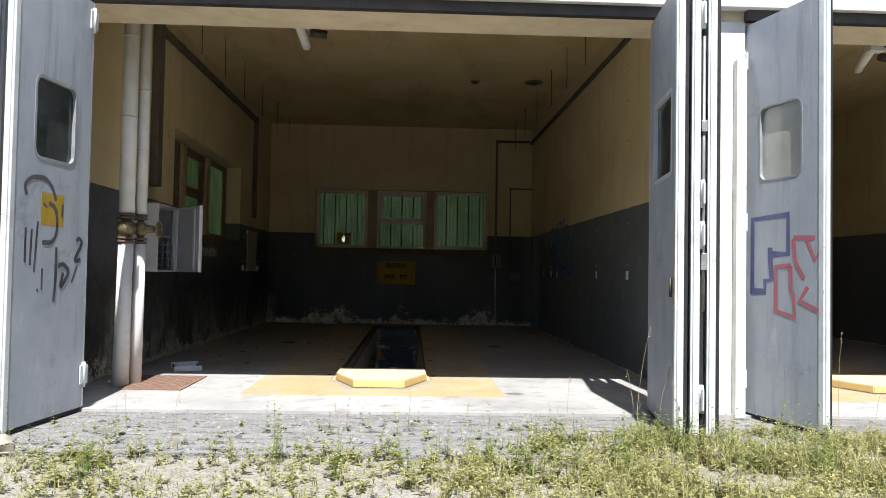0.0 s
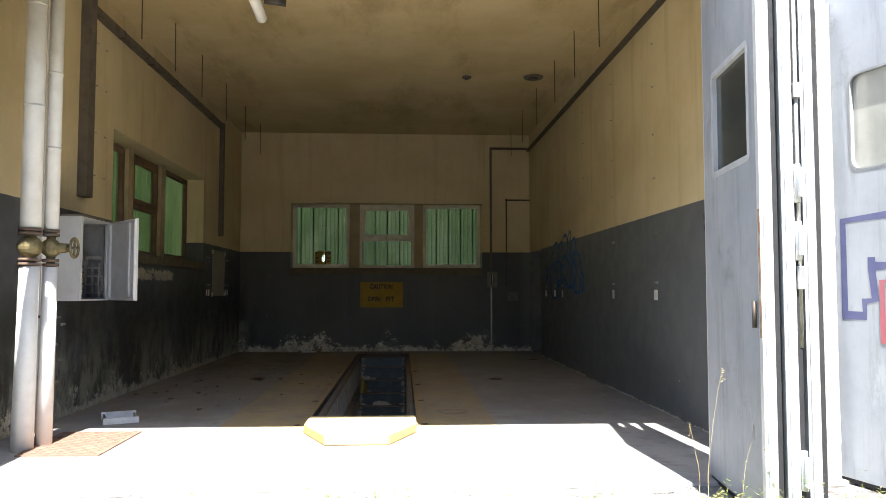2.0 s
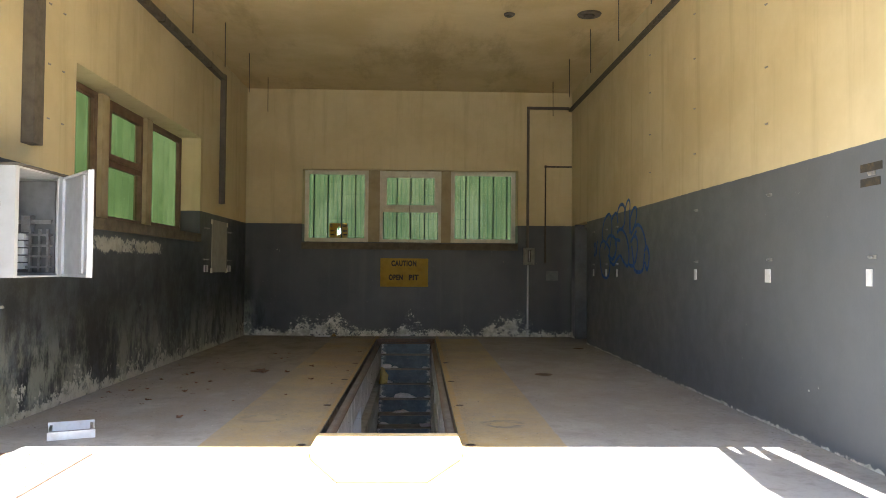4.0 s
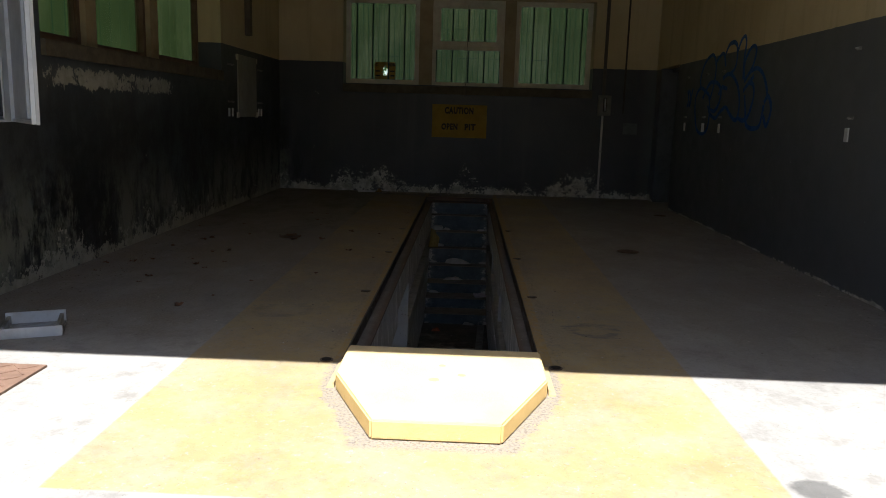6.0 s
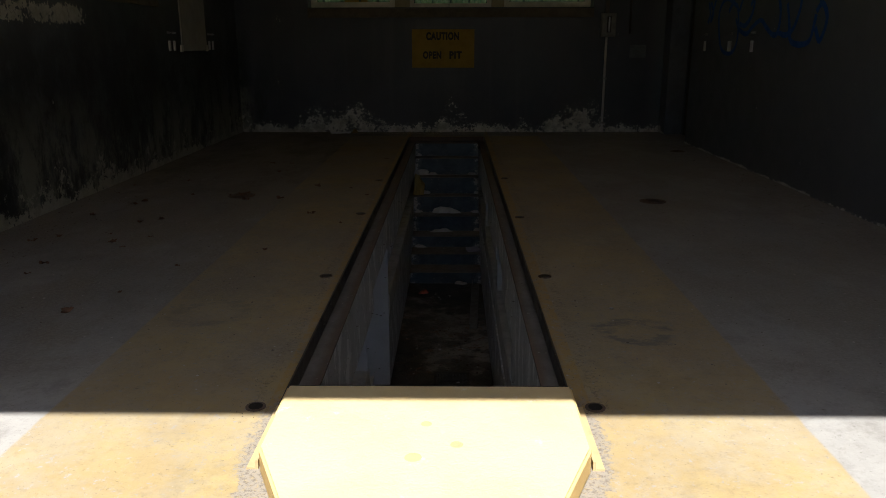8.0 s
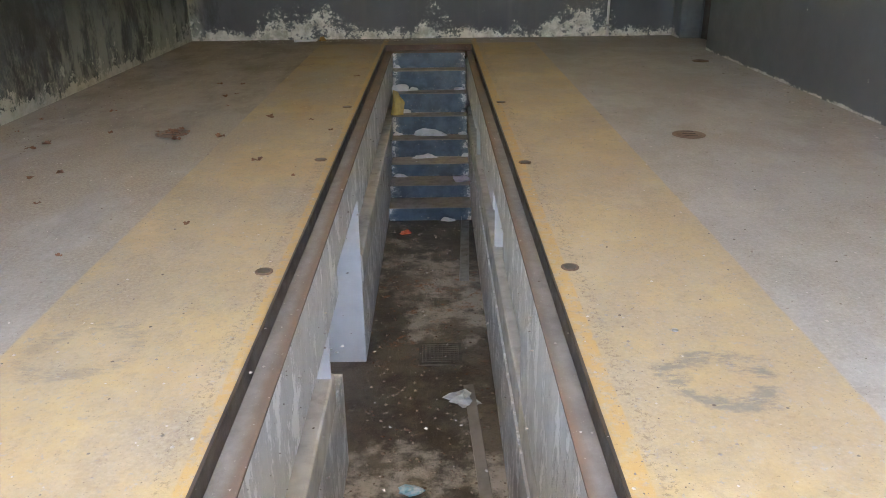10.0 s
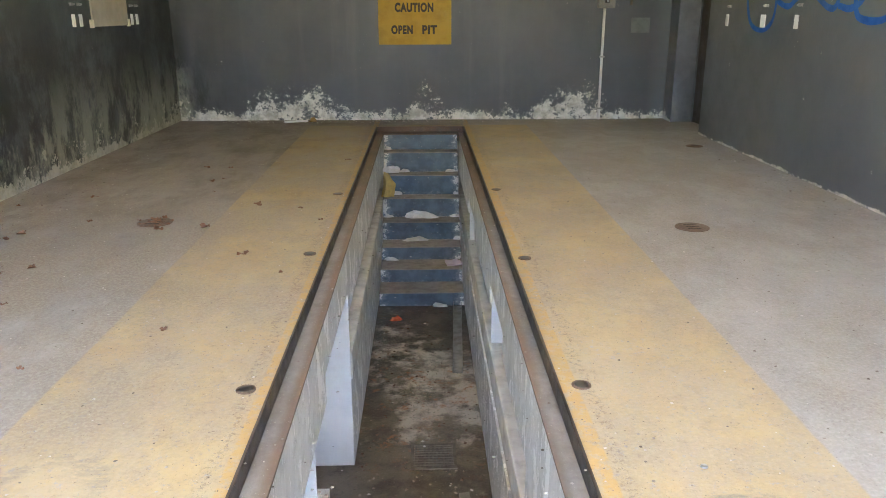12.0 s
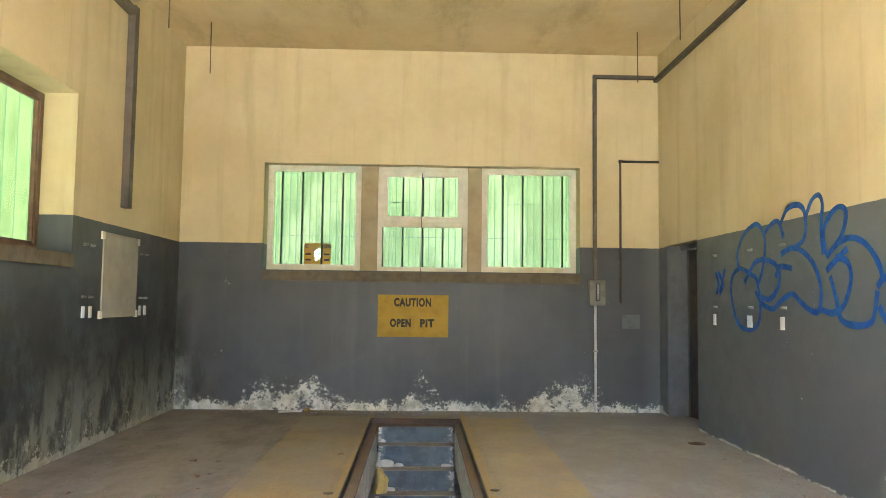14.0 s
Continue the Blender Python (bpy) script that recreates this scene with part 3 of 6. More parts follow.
M_SCAR = plain("worn_plug", (0.58, 0.44, 0.24), (0.48, 0.37, 0.21), 18, 0.7, bump=0.4)


def plinth(name, cx, label):
    """Low chamfered concrete stop at the head of a pit, with the painted ends of the edge angles beside it."""
    bm = prism(bmesh.new(), [(cx - 0.47, PY0), (cx - 0.47, 8.485), (cx - 0.25, 7.97), (cx + 0.25, 7.97), (cx + 0.47, 8.485), (cx + 0.47, PY0)], 0, 0.082)
    bmesh.ops.bevel(bm, geom=bm.edges[:], offset=0.008, segments=2, affect='EDGES')
    h = holder(name, label, "plinth")
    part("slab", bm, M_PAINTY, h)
    part("steel_nosing", boxes((cx - 0.46, PY0 + 0.002, -0.06, cx + 0.46, PY0 + 0.010, 0.076)), M_BLACK, h, "dark steel nosing plate")
    for dx, y, r in ((-0.03, 8.43, 0.026), (0.09, 8.50, 0.020), (0.0, 8.62, 0.018)):
        part("filled_hole", cyl(bmesh.new(), (cx + dx, y, 0.080), (cx + dx, y, 0.0828), r, r * 0.9, 18), M_SCAR, h, "round filled bolt hole")
    for k in (-1, 1):
        xa, xb = sorted((cx + k * 0.478, cx + k * 0.486))
        xc, xd = sorted((cx + k * 0.486, cx + k * 0.512))
        part("angle_end", boxes((xa, 8.50, 0.0, xb, PY0, 0.028), (xc, 8.50, 0.0, xd, PY0, 0.006)), M_SCAR, h, "yellow painted end of the steel angle")
    return h


plinth("wheel_stop", -0.262, "low yellow painted concrete stop at the head of the pit")
ns = plinth("wheel_stop", 4.98, "low yellow painted concrete stop in the next bay")

for side, (xo, xi) in enumerate(((PX0, LX0), (PX1, LX1))):
    s = 1 if xi > xo else -1
    h_ = holder("pit_edge_rail", "rusty steel angle edging the open pit", "rail", "pit rails")
    part("upright", boxes((min(xo, xo + s * 0.010), PY0 + 0.012, LEDGE, max(xo, xo + s * 0.010), PY1, 0.003)), M_BLACK, h_, "blackened steel upright")
    if side == 0:
        part("end_plate", boxes((PX0 + 0.014, PY1 - 0.012, -0.16, PX1 - 0.014, PY1 - 0.001, 0.003)), M_RUST, h_, "rusty end plate")
    part("ledge", boxes((min(xo + s * 0.010, xi + s * 0.006), PY0 + 0.012, LEDGE, max(xo + s * 0.010, xi + s * 0.006), PY1, LEDGE + 0.012), bevel=0.003), M_RAIL, h_, "rusty flat steel ledge")

# stair down into the pit
# uneven steps: the front of each riser, and its height
STEPS = ((16.40, 0.17), (16.22, 0.215), (16.04, 0.212), (15.87, 0.205), (15.66, 0.19), (15.40, 0.137), (15.10, 0.135), (14.80, 0.136))
STEP_Z = [-0.05 - sum(r for _, r in STEPS[:i]) for i in range(len(STEPS) + 1)]


def riser_material():
    """Blue-grey paint, chipped and whitened along the foot of each riser and at its ends."""
    n = Nodes("blue_grey_steel_paint", 0.55, 0, 0.4)
    big, fine = n.noise(6, 7, 0.7), n.noise(45, 7, 0.75)
    col = n.mix(n.ramp(big, 0.35, 0.65), (0.098, 0.136, 0.172), (0.062, 0.084, 0.104))
    tc = n.t.nodes.new("ShaderNodeTexCoord")
    sep = n.t.nodes.new("ShaderNodeSeparateXYZ")
    n.t.links.new(tc.outputs["Generated"], sep.inputs[0])
    foot = n.math('MULTIPLY', n.ramp(sep.outputs[2], 0.3, 0.02), 0.10)
    ends = n.math('MULTIPLY', n.ramp(n.math('ABSOLUTE', n.math('ADD', n.axis(0), 0.27)), 0.27, 0.39), 0.22)
    chips = n.math('ADD', n.math('MULTIPLY_ADD', n.noise(7, 9, 0.75, (1, 1, 1.6), 4.0), 0.7, n.math('MULTIPLY', fine, 0.3)), n.math('MAXIMUM', foot, ends))
    col = n.mix(n.math('MULTIPLY', n.ramp(chips, 0.58, 0.68), 0.45), col, (0.27, 0.29, 0.31))
    col = n.mix(n.ramp(chips, 0.715, 0.74), col, (0.62, 0.61, 0.58))
    return n.done(col, fine, 0.3, 0.004)


M_RISER = riser_material()
M_TREAD = plain("dirty_tread", (0.29, 0.255, 0.215), (0.21, 0.18, 0.15), 9, 0.8, bump=0.4, grime=0.4, grime_c=(0.2, 0.19, 0.17))
stair = holder("pit_stair", "steep blue-grey steel stair down into the pit", "stair", at=(0, 0, 0))
part("landing", boxes((LX0 + 0.003, STEPS[0][0], -0.062, LX1 - 0.003, PY1 - 0.014, -0.048)), M_RUST, stair, "rusty landing plate")
for i, (yf, rise) in enumerate(STEPS):
    part("riser", boxes((LX0 + 0.014, yf - 0.006, STEP_Z[i + 1], LX1 - 0.018, yf + 0.006, STEP_Z[i] - 0.011), bevel=0.002), M_RISER, stair)
    if i < len(STEPS) - 1:
        part("tread", boxes((LX0 + 0.014, STEPS[i + 1][0] - 0.012, STEP_Z[i + 1] - 0.010, LX1 - 0.018, yf - 0.006, STEP_Z[i + 1]), bevel=0.002), M_TREAD, stair)
M_CRUMB = plain("crumbled_plaster", (0.66, 0.65, 0.63), (0.5, 0.49, 0.47), 12, 0.9, bump=0.5)
M_PAPERS = plain("scrap_paper", (0.55, 0.5, 0.58), (0.5, 0.42, 0.5), 12, 0.8)


def heap(cx, cy, cz, r, h, seed, flat=1.0):
    """A low irregular mound of crumbs."""
    rng = random.Random(seed)
    bm = bmesh.new()
    bmesh.ops.create_icosphere(bm, subdivisions=2, radius=1)
    for v in bm.verts:
        k = 1 + 0.75 * noise.noise(v.co * 1.9 + Vector((seed, 0, 0))) + rng.uniform(-0.14, 0.14)
        v.co = Vector((cx + v.co.x * r * k, cy + v.co.y * r * k * flat, cz + max(v.co.z, -0.05) * h * k))
    return bm


# crumbs lying against the riser behind each tread
for i, (sx, r) in ((1, (-0.58, 0.105)), (1, (-0.44, 0.05)), (1, (0.05, 0.05)), (3, (-0.28, 0.13)), (3, (-0.17, 0.07)), (3, (0.08, 0.055)), (3, (-0.62, 0.05)), (4, (-0.32, 0.12)), (4, (0.11, 0.04)), (2, (-0.52, 0.05)), (2, (0.10, 0.03)), (0, (-0.63, 0.03)), (5, (-0.58, 0.055)), (7, (-0.1, 0.07))):
    thing("plaster_lump", heap(sx, STEPS[i][0] - 0.006 - r * 0.3, STEP_Z[i + 1], r, 0.075 if r > 0.09 and i < 4 else 0.035, i * 7 + int(sx * 50), 0.3), M_CRUMB, "crumbled white plaster lying on a pit stair tread", "rubble", "plaster lumps")
thing("scrap_paper", heap(0.06, 15.24, STEP_Z[6] + 0.004, 0.085, 0.03, 91, 0.9), M_PAPERS, "crumpled mauve paper on a stair tread", "paper")
thing("foam_scrap", heap(-0.62, STEPS[2][0] - 0.09, STEP_Z[3] + 0.004, 0.07, 0.22, 55, 0.7), plain("yellow_foam", (0.55, 0.40, 0.13), (0.4, 0.3, 0.12), 20, 0.9, bump=0.5), "torn yellow foam scrap on the pit stair", "foam")

# things on the pit floor
M_GREYWOOD = plain("weathered_board", (0.27, 0.25, 0.22), (0.19, 0.175, 0.15), 6, 0.85, bump=0.3)
bm = box(bmesh.new(), -0.032, 0, 0, 0.032, 1.65, 0.02, 0.003)
ob = thing("loose_board", bm, M_GREYWOOD, "weathered narrow board lying on the pit floor", "board")
ob.matrix_world = pose(0.055, 10.15, PITZ + 0.006, 0, -8, 2.6)
bm = boxes((-0.04, 0, 0, 0.04, 1.4, 0.004), (-0.04, 0, 0.004, -0.034, 1.4, 0.05), (0.034, 0, 0.004, 0.04, 1.4, 0.05))
ob = thing("steel_channel", bm, M_STEEL, "grey steel channel lying at the foot of the stair", "channel")
ob.matrix_world = pose(0.01, 13.36, PITZ + 0.002, 0, 0, -2.5)
M_GRATE = plain("silted_iron", (0.15, 0.135, 0.115), (0.10, 0.09, 0.075), 12, 0.8, 0.1, bump=0.4)
M_HOLE = plain("dark_hole", (0.02, 0.017, 0.015), None, 10, 0.9)
gr = holder("floor_grate", "small square iron grate in the pit floor", "grate", at=(0, 0, 0))
GX0, GX1, GY0, GY1 = -0.337, -0.05, 12.07, 12.35
part("frame", boxes((GX0, GY0, PITZ - 0.01, GX1, GY0 + 0.02, PITZ + 0.007), (GX0, GY1 - 0.02, PITZ - 0.01, GX1, GY1, PITZ + 0.008), (GX0, GY0 + 0.02, PITZ - 0.01, GX0 + 0.02, GY1 - 0.02, PITZ + 0.008), (GX1 - 0.02, GY0 + 0.02, PITZ - 0.01, GX1, GY1 - 0.02, PITZ + 0.008)), M_GRATE, gr)
part("pan", boxes((GX0 + 0.02, GY0 + 0.02, PITZ - 0.004, GX1 - 0.02, GY1 - 0.02, PITZ + 0.002)), M_PITF, gr, "silted pan")
for i in range(9):
    part("bar", boxes((GX0 + 0.028 + i * 0.0265, GY0 + 0.02, PITZ + 0.002, GX0 + 0.040 + i * 0.0265, GY1 - 0.02, PITZ + 0.006)), M_GRATE, gr)
for i in range(8):
    part("cross_bar", boxes((GX0 + 0.02, GY0 + 0.04 + i * 0.028, PITZ + 0.0025, GX1 - 0.02, GY0 + 0.048 + i * 0.028, PITZ + 0.0065)), M_GRATE, gr)
M_BLUEBAG = plain("blue_wrapper", (0.10, 0.35, 0.50), (0.55, 0.6, 0.62), 25, 0.4)
thing("blue_wrapper", heap(-0.36, 10.85, PITZ, 0.07, 0.03, 3, 0.5), M_BLUEBAG, "crumpled blue wrapper on the pit floor", "wrapper")
thing("plastic_bag", heap(-0.065, 11.66, PITZ, 0.09, 0.05, 8, 0.9), plain("clear_plastic", (0.5, 0.52, 0.53), (0.3, 0.32, 0.33), 30, 0.25), "crumpled clear plastic bag on the pit floor", "bag")
thing("red_scrap", heap(-0.5, 14.45, PITZ, 0.05, 0.035, 12, 0.6), plain("red_scrap_plastic", (0.5, 0.06, 0.03), (0.6, 0.2, 0.1), 25, 0.5), "small red plastic scrap on the pit floor", "scrap")


# ---------- windows ----------
def sheet_material(name, c, ax):
    n = Nodes(name, 0.5, 0, 0.3)
    col = n.mix(n.ramp(n.noise(1.6, 5, 0.6), 0.3, 0.7), c, tuple(v * 0.72 for v in c))
    col = n.mix(n.math('MULTIPLY', n.ramp(n.noise(1.7, 5, 0.6, (1, 1, 0.6), 8.0), 0.42, 0.62), 0.8), col, tuple(v * k for v, k in zip(c, (1.45, 1.25, 1.45))))
    # dark lines imitate the corrugation's own shading along its folds
    groove_shade = n.math('SINE', n.math('MULTIPLY', n.axis(ax), 2 * math.pi / (0.083 if ax == 0 else 0.2)))
    col = n.mix(n.math('MULTIPLY', n.ramp(groove_shade, 0.82, 0.95), n.ramp(n.noise(2.0, 5, 0.6, (6, 6, 0.2), 3.0), 0.35, 0.55, 0.4, 0.9)), col, (0.035, 0.075, 0.03))
    tr = n.t.nodes.new("ShaderNodeBsdfTranslucent")
    n.put(tr.inputs[0], col)
    n.put(n.bsdf.inputs["Base Color"], col)
    mx = n.t.nodes.new("ShaderNodeMixShader")
    mx.inputs[0].default_value = 0.8
    n.t.links.new(n.bsdf.outputs[0], mx.inputs[1])
    n.t.links.new(tr.outputs[0], mx.inputs[2])
    n.t.links.new(mx.outputs[0], n.t.nodes["Material Output"].inputs[0])
    return n.m


M_SHEET = sheet_material("green_translucent_sheet", (0.118, 0.148, 0.063), 0)
M_SHEETW = sheet_material("green_translucent_sheet_west", (0.074, 0.105, 0.036), 1)
M_BAR = plain("dark_green_bar_paint", (0.014, 0.055, 0.028), (0.010, 0.04, 0.02), 12, 0.5)
M_KHAKI = plain("khaki_mullion_paint", (0.40, 0.335, 0.215), (0.33, 0.27, 0.165), 5, 0.75, bump=0.25, grime=0.4, grime_c=(0.2, 0.16, 0.09))
M_FRAMEW = plain("old_white_frame_paint", (0.74, 0.72, 0.63), (0.62, 0.595, 0.50), 9, 0.6, bump=0.25, grime=0.25, grime_c=(0.30, 0.25, 0.17))
M_FRAMEB = plain("brown_frame_paint", (0.13, 0.075, 0.05), (0.20, 0.13, 0.09), 9, 0.6, bump=0.25, grime=0.4, grime_c=(0.07, 0.05, 0.04))
M_SILL = plain("dusty_brown_sill", (0.16, 0.135, 0.095), (0.11, 0.095, 0.07), 8, 0.85, bump=0.3, grime=0.4, grime_c=(0.06, 0.055, 0.05))


def glass_material():
    n = Nodes("dusty_glass", 0.05, 0, 0.5)
    mx = n.t.nodes.new("ShaderNodeMixShader")
    tr = n.t.nodes.new("ShaderNodeBsdfTransparent")
    tr.inputs[0].default_value = (0.93, 0.97, 0.94, 1)
    gl = n.t.nodes.new("ShaderNodeBsdfGlossy")
    gl.inputs["Roughness"].default_value = 0.04
    mx.inputs[0].default_value = 0.012
    n.t.links.new(tr.outputs[0], mx.inputs[1])
    n.t.links.new(gl.outputs[0], mx.inputs[2])
    n.t.links.new(mx.outputs[0], n.t.nodes["Material Output"].inputs[0])
    return n.m


M_GLASS = glass_material()


def ring(bm, x0, x1, z0, z1, w, y0, y1):
    """Rectangular frame of width w, as four butted bars."""
    for a in ((x0, y0, z0, x0 + w, y1, z1), (x1 - w, y0, z0, x1, y1, z1), (x0 + w, y0, z0, x1 - w, y1, z0 + w), (x0 + w, y0, z1 - w, x1 - w, y1, z1)):
        box(bm, *a)
    return bm


def casement_window(name, label, m, lo, hi, z0, z1, splits, depth, frame_m, bars_every, transom, sheet_at):
    """A three-light window in local x (along), y (outwards), z; m places it."""
    w = tagged(new(name), label, "window", kind="structure")
    w.matrix_world = m
    # masonry mullions between the lights
    lights = []
    a = lo
    for (s0, s1) in splits:
        lights.append((a, s0))
        part("mullion", boxes((s0, depth - 0.05, z0, s1, depth + 0.10, z1), bevel=0.004), M_KHAKI, w, "dull khaki painted mullion")
        a = s1
    lights.append((a, hi))
    for k, (l0, l1) in enumerate(lights):
        fr = part("window_frame", ring(bmesh.new(), l0, l1, z0, z1, 0.055, depth, depth + 0.06), frame_m, w)
        if k == 1:
            part("transom", boxes((l0 + 0.055, depth - 0.005, transom - 0.03, l1 - 0.055, depth + 0.055, transom + 0.03), bevel=0.003), frame_m, fr)
            part("sash", ring(bmesh.new(), l0 + 0.057, l1 - 0.057, transom + 0.032, z1 - 0.057, 0.065, depth - 0.022, depth + 0.03), frame_m, fr)
        else:
            part("glazing_bead", ring(bmesh.new(), l0 + 0.055, l1 - 0.055, z0 + 0.055, z1 - 0.055, 0.018, depth + 0.012, depth + 0.04), frame_m, fr)
        p = part("pane", boxes((l0 + 0.05, depth + 0.034, z0 + 0.05, l1 - 0.05, depth + 0.038, z1 - 0.05)), M_GLASS, fr)
        p.visible_shadow = False
    # sloping sill
    bm = bmesh.new()
    pr = [(-0.035, z0 - 0.13), (depth, z0 - 0.13), (depth, z0), (-0.035, z0 - 0.018)]
    va = [bm.verts.new((lo - 0.03, y, z)) for y, z in pr]
    vb = [bm.verts.new((hi + 0.03, y, z)) for y, z in pr]
    bm.faces.new(va)
    bm.faces.new(vb[::-1])
    for i in range(4):
        bm.faces.new((va[i], vb[i], vb[(i + 1) % 4], va[(i + 1) % 4]))
    part("window_sill", bm, M_SILL, w, "dusty sloping brown sill")
    # bars and corrugated sheet outside
    x = lo + bars_every * 0.55
    while bars_every and x < hi:
        part("bar", cyl(bmesh.new(), (x, sheet_at - 0.07, z0 - 0.06), (x, sheet_at - 0.07, z1 + 0.06), 0.0115, seg=8), M_BAR, w)
        x += bars_every
    for f in ((0.34, 0.68) if bars_every else ()):
        zz = z0 + (z1 - z0) * f
        part("bar", boxes((lo - 0.05, sheet_at - 0.052, zz - 0.0025, hi + 0.05, sheet_at - 0.044, zz + 0.0025)), M_BAR, w)
    return w


def corrugated(lo, hi, z0, z1, wave, amp, y, hole=None):
    """Corrugated sheet; hole: centre and radii of a torn gap."""
    nx = int((hi - lo) / wave * 8)
    nz = 44
    bm = bmesh.new()
    g = {}
    for i in range(nx + 1):
        for k in range(nz + 1):
            x = lo + (hi - lo) * i / nx
            g[i, k] = bm.verts.new((x, y + amp * math.sin(2 * math.pi * x / wave), z0 + (z1 - z0) * k / nz))
    for i in range(nx):
        for k in range(nz):
            c = (g[i, k].co + g[i + 1, k + 1].co) / 2
            if hole:
                a = Vector(((c.x - hole[0]) / hole[2], (c.z - hole[1]) / hole[3]))
                if a.length < 1 + 0.45 * noise.noise(Vector((c.x * 14, c.z * 14, 2))):
                    continue
            f = bm.faces.new((g[i, k], g[i + 1, k], g[i + 1, k + 1], g[i, k + 1]))
            f.smooth = True
    return bm


nx0, nx1, nz0, nz1 = WIN_N
wn = casement_window("window_1", "three-light window with dull cream frames, barred outside", Matrix.Translation((0, WY1, 0)), nx0 + 0.03, nx1 - 0.03, nz0, nz1 - 0.01,
                     ((-0.975, -0.775), (0.325, 0.495)), 0.10, M_FRAMEW, 0.25, 2.235, T + 0.04)
HOLE = (-1.53, 1.86, 0.042, 0.10)
part("corrugated_sheet", corrugated(nx0 - 0.3, nx1 + 0.3, nz0 - 0.25, nz1 + 0.25, 0.083, 0.012, T + 0.05, HOLE), M_SHEET, wn, "green translucent corrugated sheet")
wy0, wy1, wz0, wz1 = WIN_W
ww = casement_window("window_2", "three-light window with dark brown frames, sheeted green outside", Matrix.Translation((WX0, 0, 0)) @ pose(0, 0, 0, 0, 0, 90), wy0 + 0.03, wy1 - 0.06, wz0 + 0.06, wz1 - 0.03,
                     ((11.60, 11.78), (12.88, 13.07)), 0.25, M_FRAMEB, 0, 2.29, T + 0.04)
part("corrugated_sheet", corrugated(wy0 - 0.3, wy1 + 0.3, wz0 - 0.25, wz1 + 0.25, 0.2, 0.025, T + 0.06), M_SHEETW, ww, "green translucent corrugated sheet")


# ---------- lettering ----------
M_INK = plain("black_stencil_paint", (0.03, 0.028, 0.025), (0.06, 0.05, 0.04), 20, 0.7, grime=0.4, grime_c=(0.2, 0.14, 0.04))
M_SIGNY = plain("sign_yellow", (0.40, 0.265, 0.03), (0.32, 0.205, 0.025), 6, 0.65, bump=0.1, grime=0.35, grime_c=(0.35, 0.26, 0.08))


def letters(text, width, height, spacing=1.15):
    cu = bpy.data.curves.new("letters", 'FONT')
    cu.body, cu.size, cu.extrude, cu.space_character, cu.offset = text, 1.0, 0.0, spacing, 0.055
    o = bpy.data.objects.new("letters", cu)
    scene.collection.objects.link(o)
    bpy.context.view_layer.update()
    me = bpy.data.meshes.new_from_object(o.evaluated_get(bpy.context.evaluated_depsgraph_get()))
    bpy.data.objects.remove(o)
    co = np.array([v.co[:] for v in me.vertices])
    lo_, hi_ = co.min(0), co.max(0)
    for v in me.vertices:
        v.co = ((v.co.x - lo_[0]) / (hi_[0] - lo_[0]) * width, 0, (v.co.y - lo_[1]) / (hi_[1] - lo_[1]) * height)
    me.materials.append(M_INK)
    return me


def word(text, parent, x, y, z, width, height):
    ob = new("lettering", letters(text, width, height))
    ob.parent = parent
    ob.location = (x, y, z)
    return tagged(ob, "black stencilled " + text)


sign = thing("warning_sign", boxes((-0.748, WY1 - 0.004, 0.873, 0.098, WY1 - 0.0005, 1.376)), M_SIGNY, "yellow painted sign on the wall, stencilled CAUTION OPEN PIT", "sign")
word("CAUTION", sign, -0.555, WY1 - 0.006, 1.235, 0.445, 0.105)
word("OPEN", sign, -0.60, WY1 - 0.006, 0.99, 0.25, 0.10)
word("PIT", sign, -0.24, WY1 - 0.006, 0.99, 0.17, 0.10)

# torn warning sign on the green sheet
bm = bmesh.new()
n_ = 36
sx0, sx1, sz0, sz1 = -1.70, -1.365, 1.75, 2.01
outer, inner = [], []
for i in range(n_):
    a = 2 * math.pi * i / n_
    c, s = math.cos(a), math.sin(a)
    k = min((sx1 - sx0) / 2 / max(abs(c), 1e-6), (sz1 - sz0) / 2 / max(abs(s), 1e-6))
    outer.append(bm.verts.new(((sx0 + sx1) / 2 + k * c, 0, (sz0 + sz1) / 2 + k * s)))
    r = 0.85 + 1.1 * noise.noise(Vector((c * 4.7, s * 4.7, 6)))
    inner.append(bm.verts.new(((sx0 + sx1) / 2 + min(0.042 * r, k * 0.9) * c, 0, (sz0 + sz1) / 2 - 0.01 + min(0.095 * r, k * 0.85) * s)))
for i in range(n_):
    j = (i + 1) % n_
    bm.faces.new((outer[i], outer[j], inner[j], inner[i]))
torn = thing("torn_sign", bm, plain("sign_orange", (0.62, 0.32, 0.02), (0.5, 0.25, 0.02), 9, 0.6), "small orange caution sign with a torn hole, behind window bars", "sign")
torn.location = (0, WY1 + T + 0.032, 0)
word("C", torn, -1.685, -0.002, 1.945, 0.04, 0.05)
word("ION", torn, -1.47, -0.002, 1.945, 0.10, 0.05)
for zz in (1.86, 1.79):
    for xa in (-1.68, -1.45):
        part("text_bar", boxes((xa, -0.003, zz, xa + 0.07, -0.001, zz + 0.022)), M_INK, torn)

# ---------- side door ----------
dm = plain("grey_door_paint", (0.16, 0.175, 0.195), (0.12, 0.13, 0.145), 5, 0.5, bump=0.1, grime=0.2)
